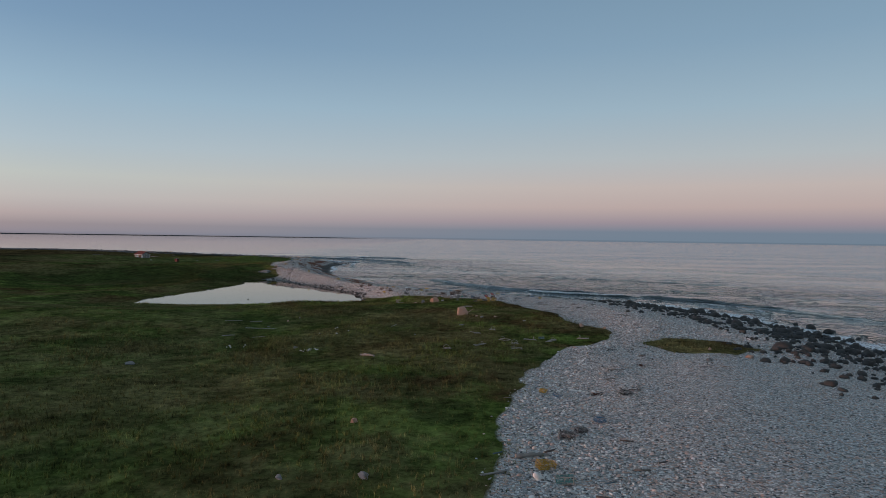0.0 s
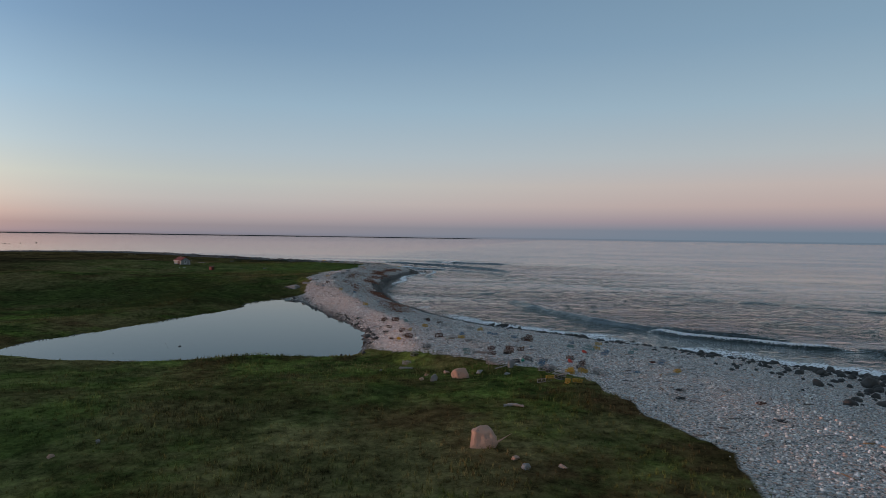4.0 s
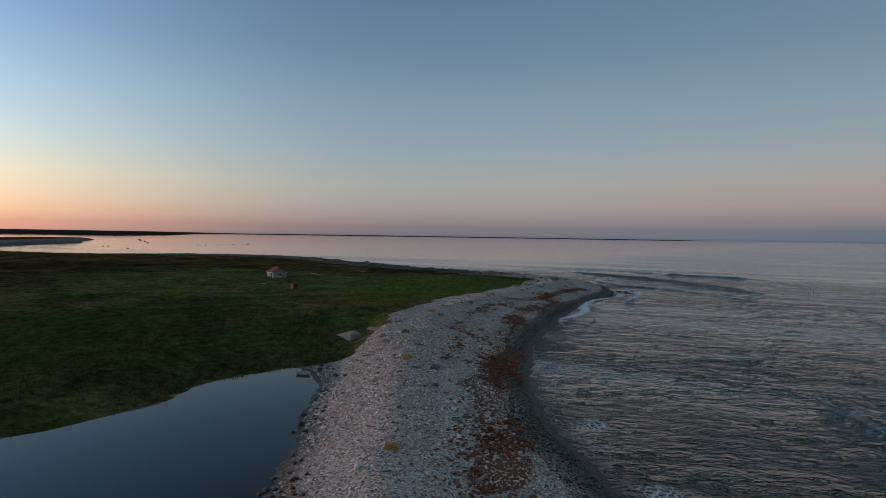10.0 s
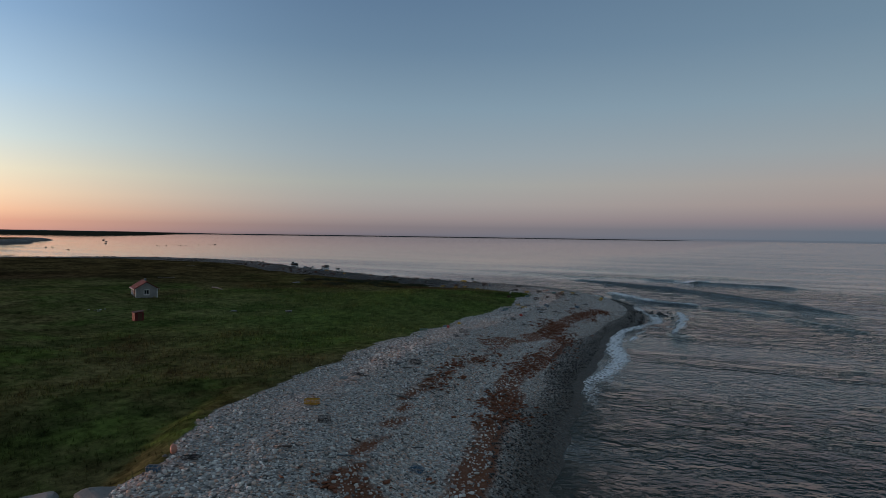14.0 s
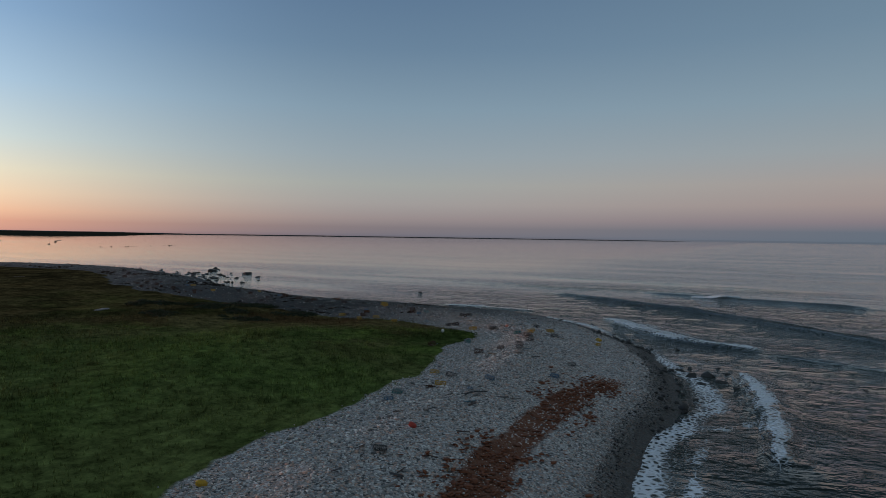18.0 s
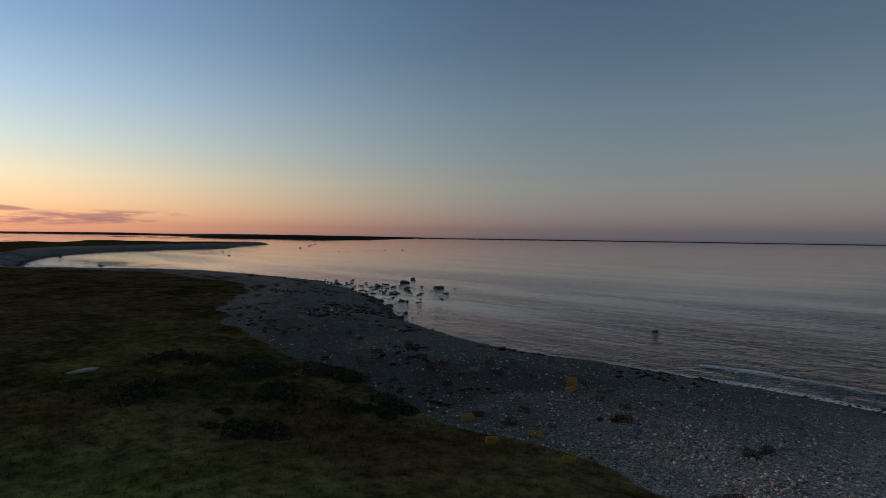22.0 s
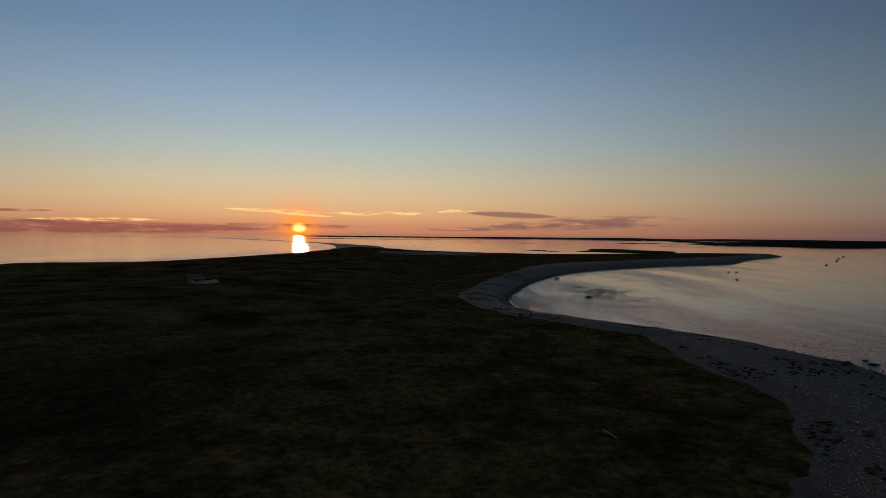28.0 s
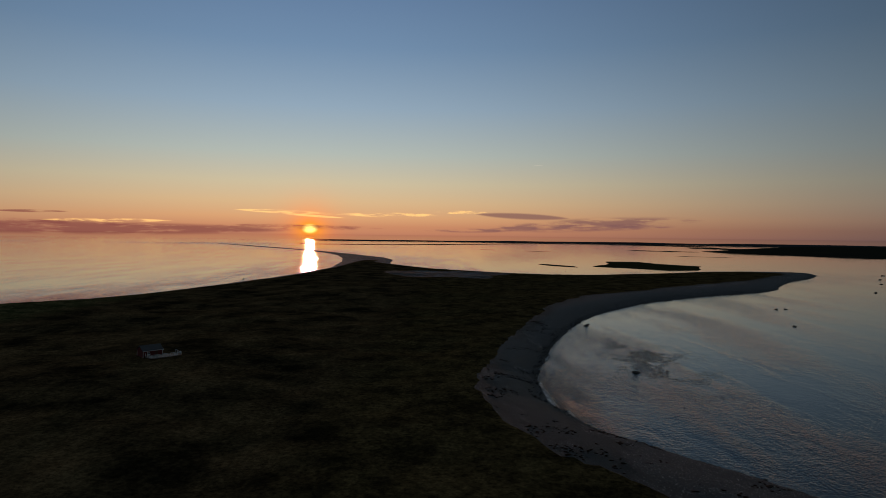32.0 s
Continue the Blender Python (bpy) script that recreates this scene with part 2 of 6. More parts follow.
def signed(poly, x, y):
    """Distance to a closed line, positive inside it."""
    x, y = np.asarray(x, float), np.asarray(y, float)
    best, inside = np.full(x.shape, 1e18), np.zeros(x.shape, bool)
    for (ax, ay), (bx, by) in zip(poly, np.roll(poly, -1, 0)):
        dx, dy = bx - ax, by - ay
        u = np.clip(((x - ax) * dx + (y - ay) * dy) / (dx * dx + dy * dy), 0, 1)
        best = np.minimum(best, (x - ax - u * dx) ** 2 + (y - ay - u * dy) ** 2)
        if dy:
            inside ^= ((ay > y) != (by > y)) & (x < ax + (y - ay) * dx / dy)
    return np.where(inside, 1, -1) * np.sqrt(best)


def lattice(ix, iy, seed):
    h = (ix.astype(np.int64) * 374761393 + iy.astype(np.int64) * 668265263 + seed * 1442695041) & 0x7FFFFFFF
    h = ((h ^ (h >> 13)) * 1274126177) & 0x7FFFFFFF
    return ((h ^ (h >> 16)) & 0xFFFF) / 65535.0


def rough(x, y, size, seed=0, octaves=3):
    """Smooth random relief, -1 to 1, with features of the given size in metres."""
    total, amp, norm = 0.0, 1.0, 0.0
    for o in range(octaves):
        u, v = np.asarray(x) / size * 2**o + 17.3 * o, np.asarray(y) / size * 2**o - 9.1 * o
        i, j = np.floor(u), np.floor(v)
        a, b = u - i, v - j
        a, b = a * a * (3 - 2 * a), b * b * (3 - 2 * b)
        n = (lattice(i, j, seed) * (1 - a) + lattice(i + 1, j, seed) * a) * (1 - b) + (lattice(i, j + 1, seed) * (1 - a) + lattice(i + 1, j + 1, seed) * a) * b
        total, norm, amp = total + amp * (2 * n - 1), norm + amp, amp * 0.5
    return total / norm


def step(a, b, x):
    u = np.clip((x - a) / (b - a), 0, 1)
    return u * u * (3 - 2 * u)


def shore(x, y):
    wob = rough(x, y, 9, 3, 2) * 0.9 + rough(x, y, 60, 4, 2) * 5 * step(500, 900, np.hypot(np.asarray(x) + 20, np.asarray(y) - 200)) * step(-1350, -1200, np.asarray(x))
    return signed(COAST, x, y) + wob


def turf(x, y):
    """Positive on grass, negative on shingle: metres from the grass edge."""
    g = np.maximum(signed(GRASS, x, y), signed(SPIT_GRASS, x, y))
    return g + rough(x, y, 7, 8, 3) * 2.2 + rough(x, y, 38, 9, 3) * 7 * step(-170, -260, np.asarray(x, float))


def height_at(x, y, parts=False):
    x, y = np.asarray(x, float), np.asarray(y, float)
    d, g, p = shore(x, y), turf(x, y), signed(POND, x, y) + rough(x, y, 6, 21, 2) * 0.8
    crest = 3.0 + 0.8 * step(185, 210, y) * step(270, 240, y) - 0.9 * step(110, 60, y) + 0.8 * step(-110, -150, x) - 0.5 * step(-60, -75, x) * step(-115, -95, x)
    south_beach = step(182, 160, y) * step(-60, -30, x)
    crest = crest - 0.35 * south_beach
    z = np.where(d > 0, crest * (1 - np.exp(-np.maximum(d, 0) / (7.5 + 8.5 * south_beach))), 0.13 * np.maximum(d, -30))
    z = z * (1 - 0.75 * step(-1000, -1300, x))
    z = z + rough(x, y, 5, 2, 3) * 0.12 * step(1, 6, d)
    # storm berm along the beach, between the water and the turf
    wide = np.maximum(d, 0.01) + np.maximum(-g, 0.0)
    across = np.maximum(d, 0) / wide
    z = z + (0.3 + 0.3 * step(140, 170, y)) * np.clip(wide / 24, 0, 1) ** 2 * np.exp(-(((across - 0.68) / 0.16) ** 2)) * step(-1, -5, g) * step(-330, -260, x)
    z = z - 0.25 * np.clip(wide / 24, 0, 1) * np.exp(-(((across - 0.36) / 0.07) ** 2)) * step(0, -3, g) * step(-330, -260, x)
    inland = step(3, 26, g)
    z = z + inland * (rough(x, y, 34, 5, 3) * 0.8 + rough(x, y, 130, 6, 2) * 0.9 - 0.6) + step(5, 30, g) * rough(x, y, 13, 7, 2) * 0.38 * step(185, 205, y)
    z = z + 0.75 * np.exp(-(((x + 86) / 12) ** 2 + ((y - 284) / 24) ** 2))
    z = z + 0.8 * np.exp(-(((x + 125) / 34) ** 2 + ((y - 264) / 18) ** 2)) + 1.0 * np.exp(-(((x + 373) / 80) ** 2 + ((y - 219) / 50) ** 2)) + 0.5 * np.exp(-(((x + 88) / 13) ** 2 + ((y - 303) / 16) ** 2))
    z = z - 1.2 * np.exp(-(((x + 75) / 36) ** 2 + ((y - 165) / 45) ** 2)) * inland
    # dune ridge behind the south shore
    south = step(40, 90, 220 + 0.1 * x - y) * step(-400, -480, x) * step(-1150, -1000, x)
    z = z + south * step(4, 26, d) * step(90, 40, d) * (1.8 + 2.2 * rough(x, y, 40, 52, 3))
    z = z - 2.7 * step(-640, -760, x) * step(170, 240, y) * np.clip(0.5 + rough(x, y, 45, 53, 3), 0, 1) * step(1000, 900, -x + y)
    # inner bank of the pond and its bed
    out = np.maximum(-p, 0)
    bank = POND_LEVEL + 0.05 + (0.02 * out + 0.0022 * out**2) * step(-4, 4, g) * step(140, 124, y) + 0.1 * out * step(-4, 4, g) * step(124, 140, y) + 0.3 * out * step(4, -4, g)
    z = np.where(p > -40, np.minimum(z, bank), z)
    z = np.where(p > 0, POND_LEVEL - np.minimum(0.45, 0.12 * p), z)
    z = np.where((p < 0) & (p > -60) & (g > -5), np.maximum(z, POND_LEVEL + 0.06 + np.minimum(-p, 2) * 0.1), z)
    return (z, d, g, p) if parts else z


def graded(lo, hi, a, b, fine, grow=1.025, most=14.0, hold=4.5):
    """Coordinates from lo to hi, evenly fine between a and b and coarser outside."""
    out = list(np.arange(a, b + fine / 2, fine))
    s = fine
    while out[-1] < hi:
        s = min(s * grow, most if out[-1] > b + 600 else hold)
        out.append(out[-1] + s)
    s = fine
    while out[0] > lo:
        s = min(s * grow, most if out[0] < a - 600 else hold)
        out.insert(0, out[0] - s)
    return np.array(out)


def sheet(name, xs, ys, zs, material, fields):
    nx, ny = len(xs), len(ys)
    co = np.empty((ny, nx, 3), np.float32)
    co[..., 0], co[..., 1], co[..., 2] = xs[None, :], ys[:, None], zs
    i = (np.arange(ny - 1)[:, None] * nx + np.arange(nx - 1)[None, :]).ravel()
    quads = np.stack([i, i + 1, i + nx + 1, i + nx], 1).astype(np.int32)
    me = mesh_of(name, co.reshape(-1, 3), quads)
    for key, val in fields.items():
        me.attributes.new(key, "FLOAT", "POINT").data.foreach_set("value", np.ascontiguousarray(val, np.float32).ravel())
    me.shade_smooth()
    me.materials.append(material)
    return new(name, me)


def mesh_of(name, co, faces):
    """A mesh from arrays of corners and of faces with equal corner counts."""
    me = bpy.data.meshes.new(name)
    n, k = faces.shape
    me.vertices.add(len(co)), me.loops.add(n * k), me.polygons.add(n)
    me.vertices.foreach_set("co", np.ascontiguousarray(co, np.float32).ravel())
    me.loops.foreach_set("vertex_index", np.ascontiguousarray(faces, np.int32).ravel())
    me.polygons.foreach_set("loop_start", np.arange(0, n * k, k, dtype=np.int32))
    me.update(calc_edges=True)
    return me


# ---------------------------------------------------------------- materials
def material(name):
    m = bpy.data.materials.new(name)
    m.use_nodes = True
    return m, Tree(m.node_tree)


def finish(n, **inputs):
    b = n.put("ShaderNodeBsdfPrincipled", **inputs)
    n.put("ShaderNodeOutputMaterial", Surface=b.outputs[0])


def turf_colour(n, pos, tint, k=1.0):
    """Patches of green, straw and rust-brown growth, the same on the sod and on the tufts."""
    def c(*rgb):
        return tuple(k * v for v in rgb)
    green = n.mix(n.ease(n.noise(0.16, 5, 0.65, pos), 0.42, 0.6), c(0.04, 0.056, 0.015), c(0.1, 0.138, 0.03))
    straw = n.mix(n.noise(1.6, 5, 0.7, pos), c(0.075, 0.068, 0.026), c(0.175, 0.142, 0.06))
    rust = n.mix(n.noise(1.2, 5, 0.7, pos), c(0.042, 0.026, 0.012), c(0.105, 0.058, 0.028))
    big = n.math("ADD", n.math("MULTIPLY", n.noise(0.05, 5, 0.65, pos), 0.75), n.math("MULTIPLY", tint, 0.25))
    sod = n.mix(n.ease(big, 0.44, 0.58), green, straw)
    shifted = n.put("ShaderNodeVectorMath", i0=pos, i1=(91, 37, 0)).outputs[0]
    sod = n.mix(n.grey(n.noise(0.09, 6, 0.65, shifted), 0.5, 0.62, 0.0, 0.8), sod, rust)
    dark = n.math("MULTIPLY", n.grey(n.noise(0.9, 6, 0.78, pos), 0.34, 0.66, 0.3, 1.65), n.grey(n.noise(0.28, 5, 0.7, pos), 0.35, 0.65, 0.75, 1.25))
    # brown heath to the west; backlit dimness is put into its tones
    dim_heath = n.mix(n.grey(n.noise(0.035, 6, 0.7, pos), 0.4, 0.6), c(0.016, 0.012, 0.007), c(0.078, 0.052, 0.026))
    dim_heath = n.mix(n.grey(n.noise(0.012, 5, 0.6, shifted), 0.5, 0.62, 0.0, 0.8), dim_heath, c(0.04, 0.032, 0.014))
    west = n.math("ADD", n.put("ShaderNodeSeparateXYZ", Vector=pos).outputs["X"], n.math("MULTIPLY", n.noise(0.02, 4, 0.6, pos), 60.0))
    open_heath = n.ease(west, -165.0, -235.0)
    dim_heath = n.mix(open_heath, dim_heath, n.mix(n.grey(n.noise(0.05, 6, 0.7, shifted), 0.36, 0.64), c(0.016, 0.013, 0.007), c(0.125, 0.085, 0.04)))
    sod = n.mix(n.ease(west, -88.0, -148.0), sod, dim_heath)
    # lush lawn-like grass at the tip of the point
    lawn = n.put("ShaderNodeVectorMath", i0=pos, i1=(82, -272, 0)).outputs[0]
    spread = n.put("ShaderNodeVectorMath", i0=lawn)
    spread.operation = "LENGTH"
    lush = n.ease(n.math("ADD", spread.outputs["Value"], n.math("MULTIPLY", n.noise(0.07, 5, 0.65, pos), 40.0)), 64.0, 40.0)
    sod = n.mix(n.math("MULTIPLY", lush, 0.7), sod, n.mix(n.noise(0.5, 5, 0.7, pos), c(0.072, 0.108, 0.026), c(0.13, 0.17, 0.052)))
    # brown growth on the north-west corner of the point
    xyz = n.put("ShaderNodeSeparateXYZ", Vector=n.put("ShaderNodeVectorMath", i0=pos, i1=n.put("ShaderNodeCombineXYZ", X=n.math("MULTIPLY", n.noise(0.06, 5, 0.65, pos), 30.0), Y=n.math("MULTIPLY", n.noise(0.05, 5, 0.65, shifted), 30.0)).outputs[0]).outputs[0]).outputs
    corner = n.math("MULTIPLY", n.ease(xyz["X"], -84.0, -104.0), n.ease(xyz["Y"], 292.0, 314.0))
    sod = n.mix(n.math("MULTIPLY", corner, 0.75), sod, n.mix(n.grey(n.noise(0.12, 6, 0.7, pos), 0.4, 0.6), c(0.03, 0.023, 0.01), c(0.115, 0.084, 0.034)))
    # grazed olive meadow south-west of the pond, and the humps behind it
    field = n.math("MULTIPLY", n.ease(xyz["X"], 22.0, 2.0), n.ease(xyz["Y"], 146.0, 122.0))
    hump = n.math("MULTIPLY", n.ease(xyz["X"], -66.0, -84.0), n.math("MULTIPLY", n.math("MULTIPLY", n.ease(xyz["Y"], 232.0, 252.0), n.ease(xyz["Y"], 302.0, 284.0)), n.ease(xyz["X"], -170.0, -135.0)))
    meadow = n.mix(n.ease(n.noise(0.13, 6, 0.7, shifted), 0.42, 0.6), c(0.055, 0.07, 0.022), c(0.165, 0.15, 0.062))
    sod = n.mix(n.math("MULTIPLY", n.math("MAXIMUM", field, hump), 0.5), sod, meadow)
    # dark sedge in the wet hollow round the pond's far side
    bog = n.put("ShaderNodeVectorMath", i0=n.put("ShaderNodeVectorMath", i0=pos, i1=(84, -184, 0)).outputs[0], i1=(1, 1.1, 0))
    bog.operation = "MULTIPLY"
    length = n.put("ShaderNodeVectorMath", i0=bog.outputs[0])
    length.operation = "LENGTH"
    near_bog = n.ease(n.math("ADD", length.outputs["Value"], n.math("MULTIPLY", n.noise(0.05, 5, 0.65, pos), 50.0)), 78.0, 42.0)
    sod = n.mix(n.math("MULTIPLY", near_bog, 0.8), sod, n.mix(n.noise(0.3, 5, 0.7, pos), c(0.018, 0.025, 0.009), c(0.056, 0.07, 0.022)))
    return n.mix(1.0, sod, n.put("ShaderNodeCombineColor", Red=dark, Green=dark, Blue=dark).outputs[0], "MULTIPLY")


def ground_material():
    m, n = material("ground")
    pos = n.position()
    grass, weed, wet, tint = n.attr("grass"), n.attr("weed"), n.attr("wet"), n.attr("dry")
    # shingle: larger stones with finer ones; shade in the gaps is painted as dark rims
    cell = n.voronoi(7.0, pos)
    rim = n.voronoi(7.0, pos, "DISTANCE_TO_EDGE").outputs["Distance"]
    small = n.voronoi(17.0, pos)
    pick = n.put("ShaderNodeSeparateColor", Color=cell.outputs["Color"]).outputs["Red"]
    pick2 = n.put("ShaderNodeSeparateColor", Color=small.outputs["Color"]).outputs["Green"]
    stone = n.ramp(pick, PEBBLES, "CONSTANT")
    fines = n.mix(0.45, n.ramp(pick2, PEBBLES, "CONSTANT"), (0.3, 0.285, 0.265))
    coarse = n.grey(n.noise(0.12, 5, 0.6), 0.4, 0.6, 0.02, 0.16)
    stone = n.mix(n.put("ShaderNodeMapRange", Value=n.math("SUBTRACT", rim, coarse), From_Min=-0.03, From_Max=0.03).outputs[0], fines, stone)
    gap_shade = n.mix(n.grey(rim, 0.0, 0.06, 0.75, 0.0), stone, (0.05, 0.05, 0.05))
    stone = n.mix(n.grey(n.noise(0.18, 5), 0.42, 0.62, 0.0, 0.35), gap_shade, (0.4, 0.385, 0.365))
    blotch = n.math("MULTIPLY", n.grey(n.noise(0.9, 6, 0.75), 0.35, 0.65, 0.72, 1.25), n.grey(n.noise(0.1, 5, 0.65), 0.38, 0.62, 0.82, 1.12))
    stone = n.mix(1.0, stone, n.put("ShaderNodeCombineColor", Red=blotch, Green=blotch, Blue=blotch).outputs[0], "MULTIPLY")
    stone = dim_north(n, pos, stone, pick)
    stone = n.mix(n.math("MULTIPLY", n.attr("rubble"), n.grey(n.noise(0.7, 6, 0.7), 0.35, 0.6)), stone, (0.07, 0.062, 0.05))
    stone = n.mix(n.attr("sand"), stone, n.mix(n.noise(0.3, 5), (0.03, 0.03, 0.026), (0.06, 0.056, 0.05)))
    stone = n.mix(n.math("MULTIPLY", wet, 0.82), stone, (0.035, 0.034, 0.03))
    kelp = n.mix(n.noise(3.0, 5), (0.09, 0.03, 0.014), (0.3, 0.11, 0.05))
    edge = n.math("ADD", weed, n.math("MULTIPLY", n.math("SUBTRACT", n.noise(0.5, 7, 0.75), 0.5), 2.6))
    stone = n.mix(n.grey(edge, 0.5, 0.7, 0.0, 0.9), stone, kelp)
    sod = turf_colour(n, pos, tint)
    frayed = n.math("ADD", grass, n.math("MULTIPLY", n.math("SUBTRACT", n.noise(0.8, 6, 0.7), 0.5), 0.8))
    isgrass = n.grey(frayed, 0.44, 0.56)
    colour = n.mix(isgrass, stone, sod)
    relief = n.mix(isgrass, n.mix(0.35, n.math("SUBTRACT", 1.0, cell.outputs["Distance"]), n.math("SUBTRACT", 1.0, small.outputs["Distance"])), n.math("ADD", n.noise(4.0, 4, 0.75), n.math("MULTIPLY", n.noise(0.9, 5, 0.7), 2.2)))
    shine = n.mix(n.math("MULTIPLY", wet, n.math("SUBTRACT", 1.0, isgrass)), (0.9, 0.9, 0.9), (0.6, 0.6, 0.6))
    finish(n, Base_Color=colour, Roughness=shine, Normal=n.bump(relief, 0.8, 0.08), Specular_IOR_Level=n.grey(isgrass, 0.0, 1.0, 0.06, 0.0))
    return m


PEBBLES = [(0.0, (0.34, 0.325, 0.305)), (0.15, (0.6, 0.575, 0.54)), (0.31, (0.66, 0.53, 0.45)), (0.44, (0.45, 0.435, 0.415)), (0.57, (0.74, 0.71, 0.66)), (0.71, (0.62, 0.42, 0.33)),
           (0.82, (0.13, 0.125, 0.12)), (0.9, (0.88, 0.85, 0.8))]


def dim_north(n, pos, stone, pick):
    """Darker stones on the north beach, with their backlit shade put into the colour."""
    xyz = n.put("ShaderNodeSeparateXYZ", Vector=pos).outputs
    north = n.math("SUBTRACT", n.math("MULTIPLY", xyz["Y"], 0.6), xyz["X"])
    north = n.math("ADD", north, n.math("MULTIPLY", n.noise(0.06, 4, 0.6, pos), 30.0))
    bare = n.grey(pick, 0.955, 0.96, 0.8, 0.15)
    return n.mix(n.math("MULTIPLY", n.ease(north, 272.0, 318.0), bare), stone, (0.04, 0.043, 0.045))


def stone_material():
    m, n = material("beach_stone")
    pick = n.t.nodes.new("ShaderNodeNewGeometry").outputs["Random Per Island"]
    col = n.ramp(pick, PEBBLES, "CONSTANT")
    col = n.mix(n.grey(n.noise(9.0, 5), 0.3, 0.7, 0.0, 0.25), col, (0.27, 0.25, 0.23))
    col = dim_north(n, n.position(), col, pick)
    finish(n, Base_Color=col, Roughness=0.85, Normal=n.bump(n.noise(30.0, 4), 0.4, 0.02), Specular_IOR_Level=0.15)
    return m


def wet_stone_material():
    m, n = material("wet_shingle")
    pick = n.t.nodes.new("ShaderNodeNewGeometry").outputs["Random Per Island"]
    col = n.ramp(pick, [(0.0, (0.03, 0.028, 0.025)), (0.4, (0.055, 0.05, 0.043)), (0.7, (0.04, 0.026, 0.018)), (0.9, (0.1, 0.095, 0.09))], "CONSTANT")
    finish(n, Base_Color=col, Roughness=0.42, Normal=n.bump(n.noise(30.0, 4), 0.4, 0.02))
    return m


def rock_material(name, a, b, lichen, gloss):
    m, n = material(name)
    pos = n.put("ShaderNodeTexCoord").outputs["Object"]
    col = n.mix(n.grey(n.noise(1.6, 6, 0.65, pos), 0.35, 0.65), a, b)
    col = n.mix(n.grey(n.noise(5.0, 5, 0.7, pos), 0.56, 0.68, 0.0, 0.7), col, lichen)
    finish(n, Base_Color=col, Roughness=gloss, Normal=n.bump(n.noise(7.0, 6, 0.7, pos), 0.7, 0.08))
    return m


def sea_material():
    m, n = material("sea_water")
    pos = n.position()
    foam = n.attr("foam")
    # long calm slicks between ruffled water
    long = n.put("ShaderNodeMapping", Vector=pos, Rotation=(0, 0, -0.6), Scale=(0.006, 0.03, 1.0)).outputs[0]
    slick = n.math("MULTIPLY", n.grey(n.noise(1.0, 6, 0.6, long), 0.42, 0.58, 0.3, 1.25), n.grey(n.noise(0.05, 4, 0.6), 0.35, 0.65, 0.75, 1.2))
    def crests(turn, long):
        m_ = n.put("ShaderNodeMapping", Vector=pos, Rotation=(0, 0, radians(turn)), Scale=(1.0, long, 1.0))
        m_.vector_type = "TEXTURE"
        return m_.outputs[0]
    waves = n.math("ADD", n.math("MULTIPLY", n.noise(1.45, 3, 0.6, crests(118, 1.5)), 0.6), n.math("MULTIPLY", n.noise(0.16, 3, 0.5, crests(140, 2.5)), 0.5))
    waves = n.math("ADD", waves, n.math("MULTIPLY", n.noise(0.55, 2, 0.5, crests(62, 1.4)), 0.4))
    cells = n.voronoi(1.9, n.put("ShaderNodeVectorMath", i0=pos, i1=n.put("ShaderNodeCombineXYZ", X=n.noise(0.7, 3), Y=n.noise(0.9, 3)).outputs[0]).outputs[0], "DISTANCE_TO_EDGE")
    lace = n.math("SUBTRACT", n.math("ADD", n.noise(1.9, 8, 0.75), 0.16), n.math("MULTIPLY", cells.outputs["Distance"], 0.5))
    bar = n.math("MULTIPLY", foam, 0.255)
    white = n.put("ShaderNodeMapRange", Value=n.math("ADD", lace, bar), From_Min=0.77, From_Max=0.86).outputs[0]
    col = n.mix(white, n.mix(n.attr("shoal"), (0.008, 0.02, 0.019), (0.022, 0.03, 0.023)), (0.85, 0.86, 0.87))
    finish(n, Base_Color=col, Roughness=n.mix(white, (0.05, 0.05, 0.05), (0.85, 0.85, 0.85)), IOR=1.33, Normal=n.bump(n.math("MULTIPLY", waves, n.math("MULTIPLY", n.attr("chop"), slick)), 1.0, 1.2))
    return m


def pond_material():
    m, n = material("pond_water")
    pos = n.position()
    film = n.grey(n.noise(0.09, 5, 0.6), 0.56, 0.66, 0.0, 0.6)
    finish(n, Base_Color=n.mix(film, (0.012, 0.015, 0.009), (0.028, 0.03, 0.02)), Roughness=n.mix(film, (0.02, 0.02, 0.02), (0.14, 0.14, 0.14)), IOR=1.33, Specular_IOR_Level=0.26,
           Normal=n.bump(n.noise(1.3, 3, 0.5, pos), 0.05, 0.05))
    return m


def plain(name, colour, gloss=0.6, metal=0.0, grain=6.0, worn=(0.12, 0.11, 0.1), amount=0.45, sheen=0.3):
    m, n = material(name)
    pos = n.put("ShaderNodeTexCoord").outputs["Object"]
    col = n.mix(n.grey(n.noise(grain, 5, 0.65, pos), 0.4, 0.68, 0.0, amount), colour, worn)
    col = n.mix(n.grey(n.noise(grain * 6, 3, 0.6, pos), 0.3, 0.7, 0.0, 0.25), col, tuple(c * 0.6 for c in colour))
    finish(n, Base_Color=col, Roughness=gloss, Metallic=metal, Specular_IOR_Level=sheen, Normal=n.bump(n.noise(grain * 5, 3, 0.6, pos), 0.25, 0.01))
    return m


def grass_material():
    m, n = material("grass_blades")
    pos = n.position()
    pick = n.t.nodes.new("ShaderNodeNewGeometry").outputs["Random Per Island"]
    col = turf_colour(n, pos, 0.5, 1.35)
    own = n.grey(pick, 0.0, 1.0, 0.6, 1.45)
    col = n.mix(1.0, col, n.put("ShaderNodeCombineColor", Red=own, Green=own, Blue=own).outputs[0], "MULTIPLY")
    finish(n, Base_Color=col, Roughness=0.9, Specular_IOR_Level=0.06)
    return m


